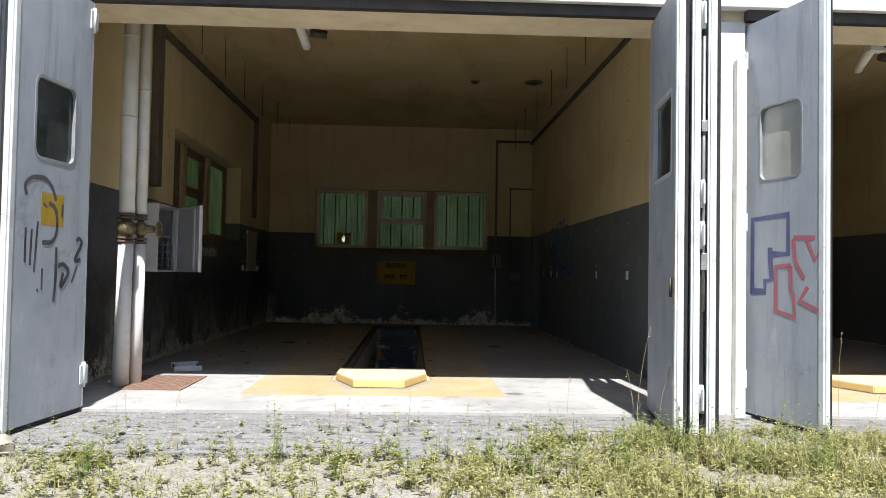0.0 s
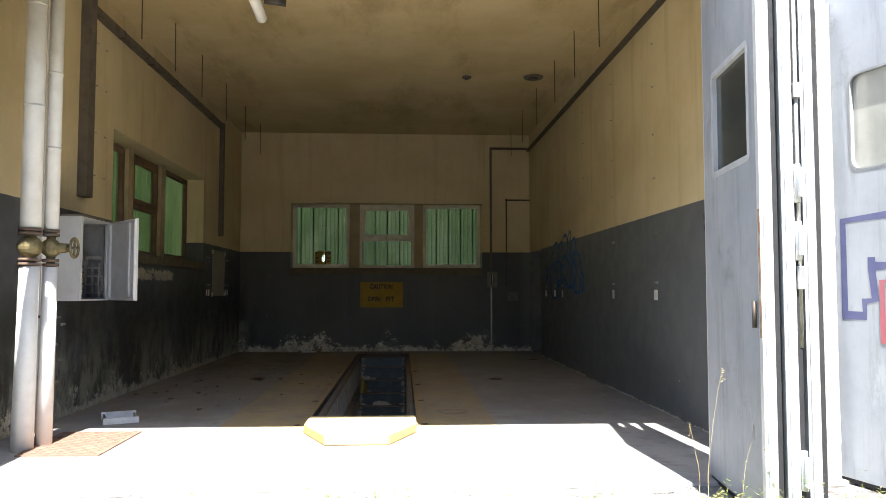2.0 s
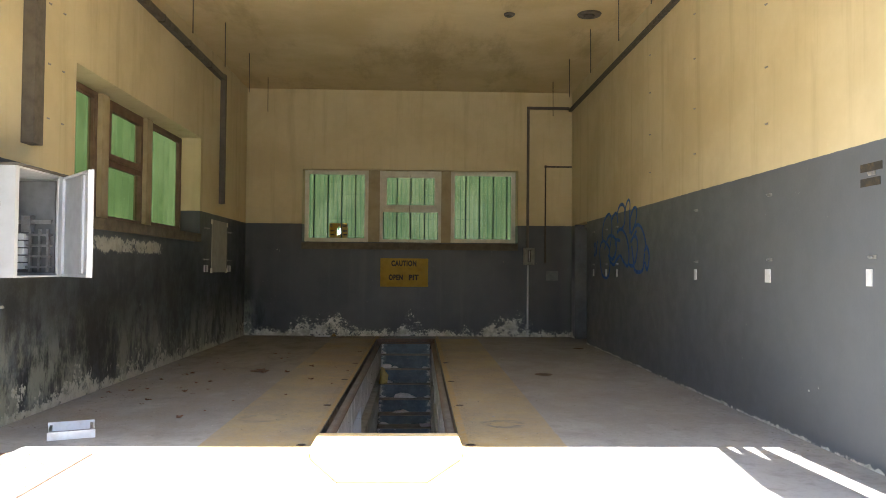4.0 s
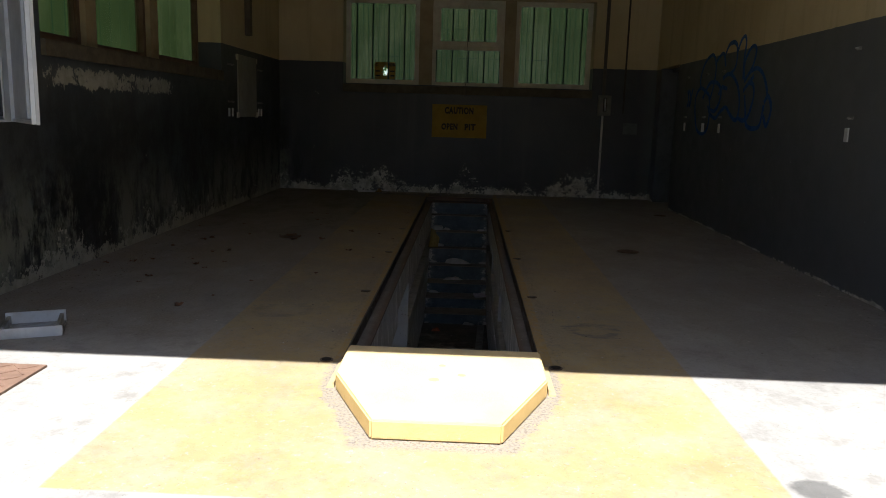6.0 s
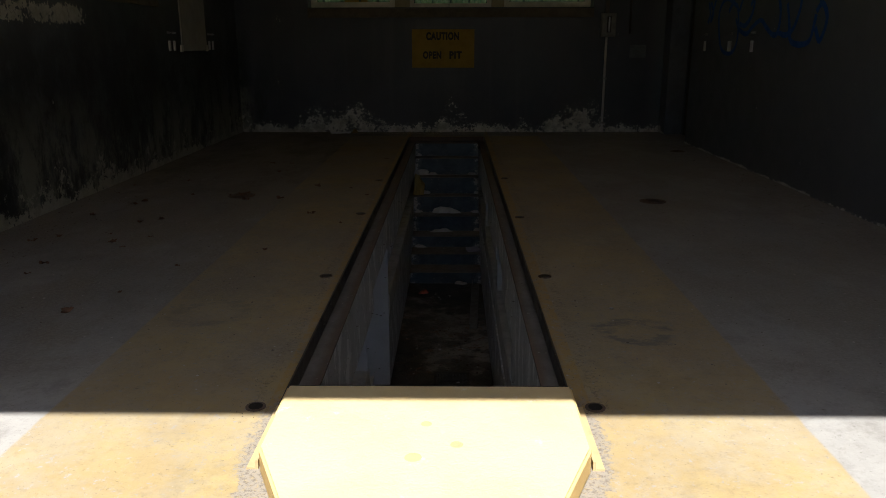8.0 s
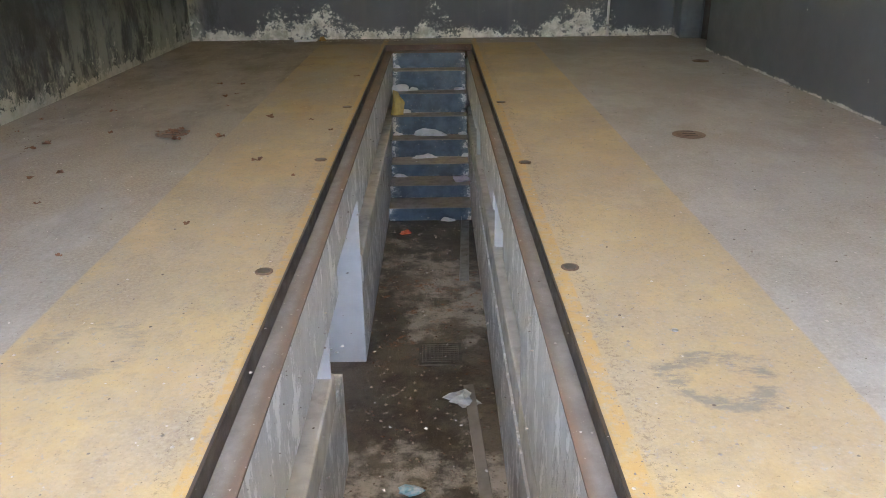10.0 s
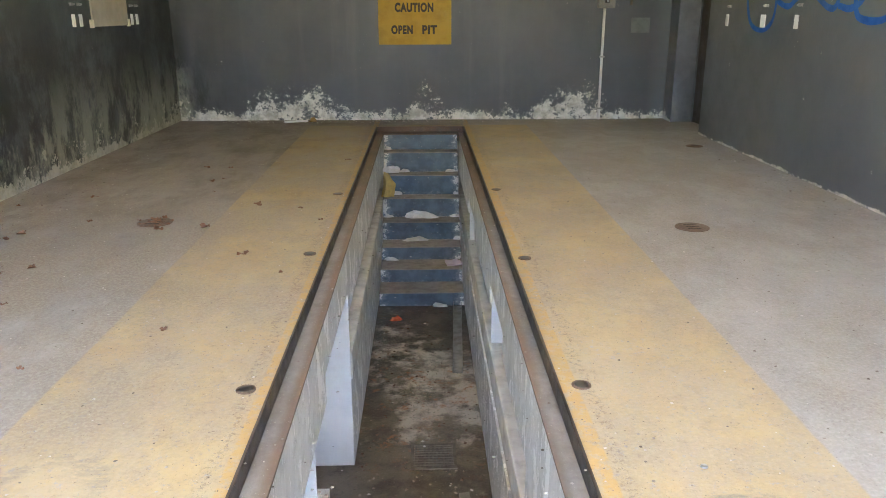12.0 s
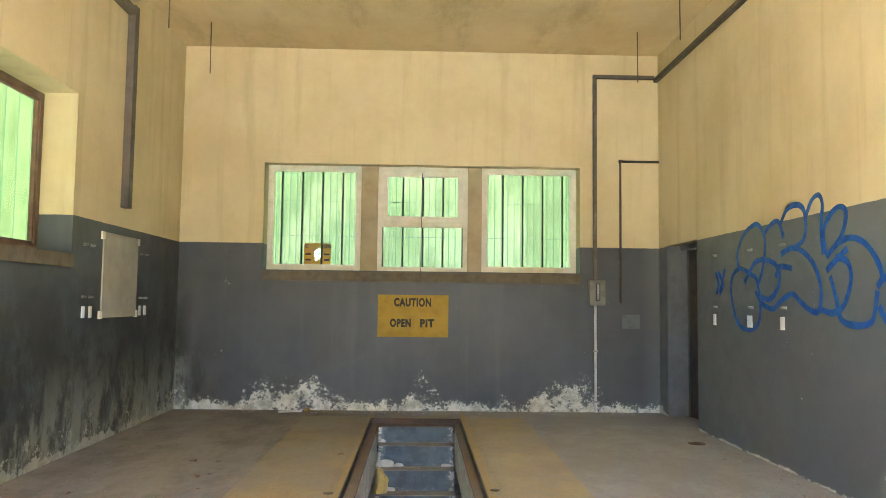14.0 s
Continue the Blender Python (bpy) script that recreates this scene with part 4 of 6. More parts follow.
jm = structure("door_frame", boxes((WX1 + 0.001, DY1 - 0.004, 0, WX1 + 0.30, DY1 - 0.001, DZ), (WX1 + 0.24, DY1 - 0.055, 0, WX1 + 0.30, DY1 - 0.004, DZ), (WX1 + 0.14, DY0 + 0.001, 0, WX1 + 0.2, DY0 + 0.05, DZ), (WX1 + 0.14, DY0 + 0.05, DZ - 0.05, WX1 + 0.2, DY1 - 0.06, DZ - 0.001)), dm, "grey painted frame of the side door", "door frame")
sd = structure("door_1", boxes((WX1 + 0.24, DY0 + 0.12, 0.01, WX1 + 0.285, DY1 - 0.06, DZ - 0.06), bevel=0.003), M_BLACK, "dark side door in a deep reveal", "door")
part("door_handle", cyl(bmesh.new(), (WX1 + 0.18, DY0 + 0.18, 1.0), (WX1 + 0.25, DY0 + 0.18, 1.0), 0.011, seg=10), M_STEEL, sd, "dull steel handle")

# ---------- conduits, trunking, boxes ----------
M_TRUNK = plain("brown_grey_trunking", (0.145, 0.125, 0.105), (0.10, 0.088, 0.075), 7, 0.6, bump=0.1, grime=0.2)
M_COND = plain("dark_conduit", (0.10, 0.085, 0.07), (0.07, 0.06, 0.05), 9, 0.6)
M_WPIPE = plain("white_lagging_paint", (0.74, 0.735, 0.72), (0.62, 0.615, 0.60), 5, 0.55, bump=0.15, grime=0.3, grime_c=(0.42, 0.39, 0.34))
tk = holder("cable_trunking", "dark grey cable trunking along the wall top with two drops", "trunking")
part("run", boxes((WX0, 9.78, 4.05, WX0 + 0.075, 15.38, 4.13), bevel=0.004), M_TRUNK, tk)
part("drop", boxes((WX0, 9.63, 2.13, WX0 + 0.10, 9.78, 4.36), bevel=0.004), M_TRUNK, tk)
part("drop", boxes((WX0, 15.38, 2.16, WX0 + 0.075, 15.48, 4.15), bevel=0.004), M_TRUNK, tk)
for yy in (10.6, 11.6, 12.6, 13.6, 14.6):
    part("bracket", boxes((WX0, yy, 4.04, WX0 + 0.08, yy + 0.025, 4.135)), M_COND, tk)
cd = holder("ceiling_conduit", "dark steel conduit along the wall to the switch box", "conduit")
part("run", boxes((WX1 - 0.055, FY1, 4.035, WX1, WY1, 4.085), bevel=0.004), M_COND, cd)
part("cross_run", boxes((1.845, WY1 - 0.045, 4.065, WX1 - 0.055, WY1, 4.11), bevel=0.004), M_COND, cd)
part("drop", boxes((1.845, WY1 - 0.045, 1.58, 1.89, WY1, 4.065), bevel=0.004), M_TRUNK, cd)
c2 = holder("thin_conduit", "thin dark conduit bent down the back wall", "conduit")
part("cross_run", cyl(bmesh.new(), (2.182, WY1 - 0.02, 3.037), (WX1, WY1 - 0.02, 3.037), 0.015, seg=10), M_COND, c2)
part("drop", cyl(bmesh.new(), (2.182, WY1 - 0.02, 3.04), (2.182, WY1 - 0.02, 1.31), 0.014, seg=10), M_COND, c2)
part("elbow", boxes((2.164, WY1 - 0.04, 3.018, 2.202, WY1, 3.058), bevel=0.006), M_COND, c2)
sb = holder("switch_box", "grey cast switch box on the back wall", "switch box")
part("body", boxes((1.79, WY1 - 0.07, 1.275, 1.985, WY1, 1.58), bevel=0.008), plain("grey_cast_iron", (0.25, 0.24, 0.21), (0.17, 0.165, 0.15), 12, 0.6, bump=0.3), sb)
part("lever", boxes((1.86, WY1 - 0.10, 1.33, 1.915, WY1 - 0.07, 1.54), bevel=0.01), M_BLACK, sb, "dark lever housing")
part("rod", cyl(bmesh.new(), (1.887, WY1 - 0.11, 1.34), (1.887, WY1 - 0.11, 1.53), 0.012, seg=10), M_EDGE, sb, "bright metal rod")
wc = holder("white_conduit", "white plastic conduit from switch box to floor", "conduit")
part("tube", cyl(bmesh.new(), (1.872, WY1 - 0.022, 0.0), (1.872, WY1 - 0.022, 1.275), 0.016, seg=12), M_WPIPE, wc)
for zz in (0.12, 0.72):
    part("clip", boxes((1.845, WY1 - 0.045, zz, 1.90, WY1, zz + 0.018), bevel=0.002), M_STEEL, wc)
thing("wall_patch", boxes((2.2, WY1 - 0.003, 1.0, 2.42, WY1, 1.17)), plain("pale_patch", (0.17, 0.18, 0.19), (0.12, 0.13, 0.14), 14, 0.8), "pale patch of old paint on the grey dado", "patch")

# hanging rods and ceiling plates
for xx in (-2.61, 2.17):
    for yy in (9.85, 11.0, 12.2, 13.6, 15.0, 16.39):
        thing("hanger_rod", cyl(bmesh.new(), (xx, yy, TOP), (xx + 0.004, yy, TOP - 0.58), 0.006, seg=6), M_COND, "thin rusty hanger rod from the ceiling", "rod", "ceiling hanger rods")
for (xx, yy, r) in ((2.02, 13.01, 0.15), (1.03, 13.06, 0.07)):
    cp = holder("ceiling_rose", "dark round plate on the ceiling", "ceiling plate", "ceiling plates")
    part("plate", cyl(bmesh.new(), (xx, yy, TOP), (xx, yy, TOP - 0.02), r, r * 0.92, 28), M_TRUNK, cp)
    part("boss", cyl(bmesh.new(), (xx, yy, TOP - 0.02), (xx, yy, TOP - 0.04), r * 0.45, r * 0.4, 20), M_COND, cp)


def tube_lamp(x, y, z, label):
    lm = holder("tube_lamp", label, "lamp", "tube lamps")
    part("arm", boxes((x + 0.08, FY1, z + 0.11, x + 0.11, y + 0.1, z + 0.15), bevel=0.004), M_COND, lm)
    part("gear_box", cyl(bmesh.new(), (x + 0.10, y + 0.04, z + 0.045), (x + 0.27, y + 0.07, z + 0.035), 0.042, seg=14), M_BLACK, lm, "dark control gear")
    part("knuckle", boxes((x - 0.06, y - 0.06, z + 0.08, x + 0.12, y + 0.06, z + 0.16), bevel=0.01), M_WPIPE, lm)
    part("tube", cyl(bmesh.new(), (x - 0.01, y, z + 0.12), (x + 0.03, y + 0.32, z - 0.02), 0.048, 0.044, 18), M_WPIPE, lm, "dull white unlit tube")
    part("cap", cyl(bmesh.new(), (x + 0.03, y + 0.32, z - 0.02), (x + 0.033, y + 0.34, z - 0.028), 0.044, 0.03, 18), M_EDGE, lm)


tube_lamp(-1.13, 8.02, 3.50, "unlit white tube lamp on an arm behind the lintel")
tube_lamp(4.75, 8.02, 3.42, "unlit white tube lamp in the next bay")

# small fittings on the side walls
def socket(x, s, y, z, w=0.07, h=0.10, t=0.012):
    thing("wall_plate", boxes((min(x, x + s * t), y - w / 2, z - h / 2, max(x, x + s * t), y + w / 2, z + h / 2), bevel=0.003), M_WHITE, "small white plate on the grey dado", "plate", "wall plates")


def clip_(x, s, y, z):
    k = 0.55 if z > 2 else 1.0
    bm = cyl(bmesh.new(), (x, y, z), (x + s * 0.03 * k, y, z), 0.008 * k, seg=8)
    box(bm, min(x, x + s * 0.006), y - 0.035 * k, z - 0.012 * k, max(x, x + s * 0.006), y + 0.035 * k, z + 0.012 * k)
    thing("pipe_clip", bm, M_STEEL, "small metal pipe clip fixed to the wall", "clip", "pipe clips")


for yy in (8.25, 9.58, 11.13, 14.08, 14.68, 15.47):
    socket(WX1, -1, yy, 1.155, 0.085 if yy in (9.58, 14.68) else 0.055, 0.105)
    clip_(WX1, -1, yy - 0.03, 1.28)
    clip_(WX1, -1, yy - 0.03, 1.785)
for yy in (9.6, 11.15, 12.6):
    for zz in (2.35, 2.8, 3.3, 3.75):
        clip_(WX1, -1, yy, zz)
for yy, zz in ((14.66, 1.2), (14.80, 1.2), (15.98, 1.2), (16.12, 1.2)):
    socket(WX0, 1, yy, zz - 0.03, 0.05, 0.10)
    clip_(WX0, 1, yy, zz + 0.10)
    clip_(WX0, 1, yy, zz + 0.55)
for yy in (10.05, 10.3):
    for zz in (2.4, 2.85, 3.35, 3.8):
        clip_(WX0, 1, yy, zz)
for yy, zz in ((9.3, 0.95), (9.4, 0.88), (9.25, 0.7), (9.35, 0.55), (9.3, 0.35), (7.6, 0.9), (7.5, 1.5), (7.55, 0.6)):
    clip_(WX0, 1, yy, zz)
for k in range(2):
    part("text_bar", boxes((WX1 - 0.003, 8.12 + k * 0.02, 1.80 - k * 0.09, WX1, 8.34, 1.85 - k * 0.09)), M_INK, bpy.data.objects["wall_east"], "black stencilled bar")
nb = holder("notice_board", "blank pale board screwed to the grey dado", "board")
part("board", boxes((WX0, 15.02, 1.115, WX0 + 0.016, 15.85, 1.895), bevel=0.003), plain("pale_board", (0.40, 0.385, 0.34), (0.34, 0.325, 0.285), 4, 0.7, bump=0.1, grime=0.15, grime_c=(0.25, 0.24, 0.2)), nb)
for yy in (15.0, 15.86):
    for zz in (1.14, 1.86):
        part("bracket", boxes((WX0, yy - 0.03, zz - 0.035, WX0 + 0.02, yy + 0.03, zz + 0.035), bevel=0.004), M_FRAMEW, nb)

# ---------- pipes with valve ----------
M_BRASS = plain("tarnished_brass", (0.22, 0.18, 0.09), (0.14, 0.12, 0.06), 14, 0.5, 0.5, bump=0.35, grime=0.4, grime_c=(0.07, 0.055, 0.03))
for k, (px, py, r, top) in enumerate(((-2.745, 7.93, 0.074, TOP), (-2.662, 8.09, 0.054, TOP))):
    pp = holder("heating_pipe", "white lagged vertical pipe with a brass valve", "pipe", "lagged pipes")
    part("upper_lagging", cyl(bmesh.new(), (px, py, 1.67), (px, py, top), r, r * 0.96, 22), M_WPIPE, pp)
    part("lower_lagging", cyl(bmesh.new(), (px - 0.015, py, 0.0), (px, py, 1.38), r * 1.14, r * 1.0, 8 if k == 0 else 22), M_WPIPE, pp, "white angular casing")
    for zz in ((2.6, 3.4) if k == 0 else (2.3, 2.9, 3.6)):
        part("band", cyl(bmesh.new(), (px, py, zz), (px, py, zz + 0.02), r * 1.02, r * 1.02, 22), M_WPIPE, pp)
    part("neck", cyl(bmesh.new(), (px, py, 1.36), (px, py, 1.69), r * 0.6, seg=16), M_BRASS, pp)
    for zz in (1.385, 1.42, 1.62, 1.65):
        part("flange", cyl(bmesh.new(), (px, py, zz), (px, py, zz + 0.022), r * 1.12, seg=22), M_RUST, pp, "dark rusty flange")
    if k == 0:
        bm = bmesh.new()
        bmesh.ops.create_uvsphere(bm, u_segments=18, v_segments=12, radius=0.085)
        bmesh.ops.scale(bm, vec=(1.1, 1, 1), verts=bm.verts[:])
        bmesh.ops.translate(bm, vec=(px, py, 1.53), verts=bm.verts[:])
        part("valve_body", bm, M_BRASS, pp)
    else:
        bm = bmesh.new()
        bmesh.ops.create_uvsphere(bm, u_segments=18, v_segments=12, radius=0.075)
        bmesh.ops.translate(bm, vec=(px, py, 1.53), verts=bm.verts[:])
        part("valve_body", bm, M_BRASS, pp)
        part("bonnet", cyl(bmesh.new(), (px, py, 1.53), (px + 0.13, py, 1.53), 0.05, 0.035, 14), M_BRASS, pp)
        part("stem", cyl(bmesh.new(), (px + 0.13, py, 1.53), (px + 0.19, py, 1.53), 0.012, seg=10), M_STEEL, pp)
        bm = bmesh.new()
        R, r2 = 0.075, 0.011
        vs = [[bm.verts.new((px + 0.18 + r2 * math.sin(b), py + (R + r2 * math.cos(b)) * math.cos(a), 1.53 + (R + r2 * math.cos(b)) * math.sin(a))) for b in [2 * math.pi * j / 8 for j in range(8)]] for a in [2 * math.pi * i / 24 for i in range(24)]]
        for i in range(24):
            for j in range(8):
                f = bm.faces.new((vs[i][j], vs[(i + 1) % 24][j], vs[(i + 1) % 24][(j + 1) % 8], vs[i][(j + 1) % 8]))
                f.smooth = True
        for a in (0, math.pi / 2, math.pi, 3 * math.pi / 2):
            cyl(bm, (px + 0.18, py, 1.53), (px + 0.18, py + R * math.cos(a), 1.53 + R * math.sin(a)), 0.009, seg=8)
        part("handwheel", bm, M_BRASS, pp, "tarnished round handwheel")
cw = holder("cable_duct", "narrow white cable duct down to the floor", "duct")
part("duct", boxes((WX0, 8.72, 0.1, WX0 + 0.11, 8.80, TOP - 0.1), bevel=0.005), M_WPIPE, cw)
part("strap", boxes((WX0, 8.71, 0.96, WX0 + 0.12, 8.81, 0.985)), M_RUST, cw)

# ---------- fuse cabinet ----------
M_CAB = plain("light_grey_enamel", (0.56, 0.57, 0.58), (0.48, 0.49, 0.50), 4, 0.4, bump=0.05, grime=0.25, grime_c=(0.34, 0.33, 0.31))
cb = holder("fuse_cabinet", "open grey steel fuse cabinet with its door ajar", "cabinet")
cx1, cy0, cy1, cz0, cz1 = -2.767, 8.89, 9.60, 1.105, 1.86
part("body", boxes((WX0, cy0, cz0, WX0 + 0.01, cy1, cz1), (WX0 + 0.01, cy0, cz0, cx1, cy0 + 0.012, cz1), (WX0 + 0.01, cy1 - 0.012, cz0, cx1, cy1, cz1),
                   (WX0 + 0.01, cy0 + 0.012, cz0, cx1, cy1 - 0.012, cz0 + 0.012), (WX0 + 0.01, cy0 + 0.012, cz1 - 0.012, cx1, cy1 - 0.012, cz1)), M_CAB, cb)
part("lip", boxes((cx1 - 0.012, cy0 + 0.012, cz0 + 0.012, cx1, cy0 + 0.045, cz1 - 0.012)), M_CAB, cb)
part("lip", boxes((cx1 - 0.012, cy1 - 0.10, cz0 + 0.012, cx1, cy1 - 0.012, cz1 - 0.012)), M_CAB, cb)
part("rain_hood", boxes((WX0, cy0 - 0.02, cz1, cx1 + 0.02, cy1 + 0.02, cz1 + 0.015), bevel=0.003), M_TRUNK, cb)
# dark grey lining added to put shade inside the otherwise bright cabinet
M_CABIN = plain("cabinet_inner_grey", (0.20, 0.205, 0.21), (0.15, 0.155, 0.16), 9, 0.5, bump=0.1, grime=0.4, grime_c=(0.07, 0.07, 0.07))
part("dark_lining", boxes((WX0 + 0.012, cy1 - 0.03, cz0 + 0.03, cx1 - 0.06, cy1 - 0.014, cz1 - 0.03)), M_CABIN, cb)
part("mounting_plate", boxes((WX0 + 0.012, cy0 + 0.06, cz0 + 0.06, WX0 + 0.03, cy1 - 0.06, cz1 - 0.06)), M_CABIN, cb)
part("busbar", boxes((WX0 + 0.05, 9.50, 1.50, WX0 + 0.31, 9.52, 1.53), (WX0 + 0.10, 9.48, 1.44, WX0 + 0.16, 9.56, 1.56)), M_STEEL, cb)
for i in range(5):
    part("breaker", boxes((WX0 + 0.08, 9.46, 1.16 + i * 0.055, WX0 + 0.13, 9.56, 1.205 + i * 0.055), bevel=0.004), M_WHITE, cb, "white breaker")
for i in range(4):
    part("rack_rail", boxes((WX0 + 0.14, 9.47, 1.17 + i * 0.08, WX0 + 0.30, 9.55, 1.185 + i * 0.08)), M_STEEL, cb)
for yy in (0.15, 0.22, 0.28):
    part("rack_post", boxes((WX0 + yy, 9.49, 1.14, WX0 + yy + 0.015, 9.52, 1.46)), M_STEEL, cb)
dv = Vector((-2.335 + 2.767, 9.07 - 9.6, 0))
ang = math.degrees(math.atan2(dv.y, dv.x))
dr = part("door", boxes((0, -0.009, cz0, dv.length, 0.009, cz1), bevel=0.002), M_CAB, cb)
dr.matrix_world = pose(cx1, cy1, 0, 0, 0, ang)
fl = part("rim", boxes((0.02, -0.03, cz0 + 0.01, 0.035, -0.009, cz1 - 0.01), (dv.length - 0.02, -0.03, cz0 + 0.005, dv.length, -0.009, cz1 - 0.005), (0.035, -0.03, cz0 + 0.005, dv.length - 0.02, -0.009, cz0 + 0.02), (0.035, -0.03, cz1 - 0.02, dv.length - 0.02, -0.009, cz1 - 0.005)), M_EDGE, dr)
part("stiffener", boxes((dv.length * 0.72, -0.024, cz0 + 0.03, dv.length * 0.78, -0.009, cz1 - 0.03)), M_EDGE, dr)

# ---------- floor things ----------
M_MAT = plain("rusty_chequer_plate", (0.25, 0.155, 0.115), (0.19, 0.12, 0.09), 10, 0.8, 0.1, bump=0.6, grime=0.4, grime_c=(0.36, 0.27, 0.19))
bm = prism(bmesh.new(), [(-2.70, 7.70), (-2.10, 7.68), (-2.11, 8.62), (-2.76, 8.62)], 0.0, 0.012)
mt = thing("floor_plate", bm, M_MAT, "rusty brown steel plate lying on the floor", "plate")
me_rib = mesh("rib", box(bmesh.new(), -0.035, -0.005, 0, 0.035, 0.005, 0.004), M_MAT)
for i in range(9):
    for j in range(12):
        o = new("rib", me_rib)
        o.parent = mt
        o.matrix_world = pose(-2.66 + i * 0.062, 7.75 + j * 0.075, 0.0118, 0, 0, 45 if (i + j) % 2 else -45)
ft = holder("lamp_tray", "grey metal lamp tray lying on the floor", "tray")
part("base", boxes((-0.15, -0.13, 0.004, 0.15, 0.13, 0.012), bevel=0.002), M_STEEL, ft)
part("side", boxes((-0.15, -0.14, 0.0, 0.15, -0.128, 0.055), bevel=0.002), M_EDGE, ft)
part("side", boxes((-0.15, 0.128, 0.0, 0.15, 0.14, 0.075), bevel=0.002), M_EDGE, ft)
for xx in (-0.14, 0.12):
    part("socket", boxes((xx, -0.12, 0.012, xx + 0.02, 0.12, 0.06), bevel=0.003), M_STEEL, ft)
ft.matrix_world = pose(-2.495, 9.18, 0.0, 0, 0, 24)

for (xx, yy, r, lab) in ((-1.89, 12.56, 0.105, "rusty round drain cover in the floor"), (1.36, 12.35, 0.10, "rusty round drain cover in the floor"), (2.36, 15.2, 0.08, "small rusty drain cover in the floor")):
    dn = holder("drain_cover", lab, "drain", "floor drains")
    part("rim", cyl(bmesh.new(), (xx, yy, -0.004), (xx, yy, 0.004), r, seg=28), M_RUST, dn)
    part("lid", cyl(bmesh.new(), (xx, yy, 0.004), (xx, yy, 0.007), r * 0.8, r * 0.76, 28), M_RUST, dn)
    for q in (-0.45, 0, 0.45):
        part("slot", boxes((xx - r * 0.4, yy + q * r - 0.004, 0.007, xx + r * 0.4, yy + q * r + 0.004, 0.008)), M_HOLE, dn)
for (xx, yy) in ((-0.852, 10.375), (0.297, 10.375), (-0.845, 8.885), (0.293, 8.89), (0.285, 11.79), (-0.85, 11.9), (0.285, 13.4), (-0.85, 13.3)):
    sk = holder("floor_socket", "small rusty steel socket set in the floor", "socket", "floor sockets")
    part("rim", cyl(bmesh.new(), (xx, yy, -0.004), (xx, yy, 0.003), 0.034, seg=20), M_RUST, sk)
    part("cap", cyl(bmesh.new(), (xx, yy, 0.003), (xx, yy, 0.0045), 0.024, seg=16), M_HOLE if yy < 9.5 else M_BLACK, sk)

# ---------- folding door leaves ----------
def rounded(x0, x1, z0, z1, r, n=6):
    pts = []
    for cx, cz, a0 in ((x1 - r, z1 - r, 0), (x0 + r, z1 - r, 90), (x0 + r, z0 + r, 180), (x1 - r, z0 + r, 270)):
        for i in range(n + 1):
            a = radians(a0 + 90 * i / n)
            pts.append((cx + r * math.cos(a), cz + r * math.sin(a)))
    return pts


def loop(bm, pts, y):
    vs = [bm.verts.new((x, y, z)) for x, z in pts]
    return vs, [bm.edges.new((vs[i], vs[(i + 1) % len(vs)])) for i in range(len(vs))]


def holed_plate(w, z0, z1, hole, y0, y1):
    """Upright sheet from 0 to w with an opening of the given outline."""
    bm = bmesh.new()
    rims = []
    for y in (y0, y1):
        v1, e1 = loop(bm, [(0, z0), (w, z0), (w, z1), (0, z1)], y)
        v2, e2 = loop(bm, hole, y)
        bmesh.ops.triangle_fill(bm, edges=e1 + e2, use_beauty=True)
        rims.append((v1, v2))
    for k in (0, 1):
        a, b = rims[0][k], rims[1][k]
        for i in range(len(a)):
            bm.faces.new((a[i], a[(i + 1) % len(a)], b[(i + 1) % len(b)], b[i]))
    return bm


def band(outer, inner, y0, y1):
    bm = bmesh.new()
    k = len(outer)
    lay = [[[bm.verts.new((x, y, z)) for x, z in p] for p in (outer, inner)] for y in (y0, y1)]
    for i in range(k):
        j = (i + 1) % k
        for q in ((lay[0][0], lay[0][1]), (lay[1][0], lay[1][1]), (lay[0][0], lay[1][0]), (lay[0][1], lay[1][1])):
            bm.faces.new((q[0][i], q[0][j], q[1][j], q[1][i]))
    return bm


def pale_glass():
    n = Nodes("dirty_pane", 0.12, 0, 0.5)
    col = n.mix(n.ramp(n.noise(3, 6, 0.6), 0.3, 0.7), (0.30, 0.31, 0.29), (0.40, 0.40, 0.37))
    return n.done(col, n.noise(8), 0.05, 0.003)


M_PANE = pale_glass()
M_PANED = plain("dark_dirty_pane", (0.03, 0.036, 0.036), (0.06, 0.066, 0.064), 2.5, 0.12, bump=0.02, grime=0.3, grime_c=(0.25, 0.26, 0.25))
M_SEAL = plain("window_gasket", (0.50, 0.52, 0.54), (0.42, 0.43, 0.45), 9, 0.5)
M_GASK = plain("grey_gasket", (0.20, 0.21, 0.22), (0.3, 0.31, 0.32), 9, 0.6)
LEAF_TOP = 3.31


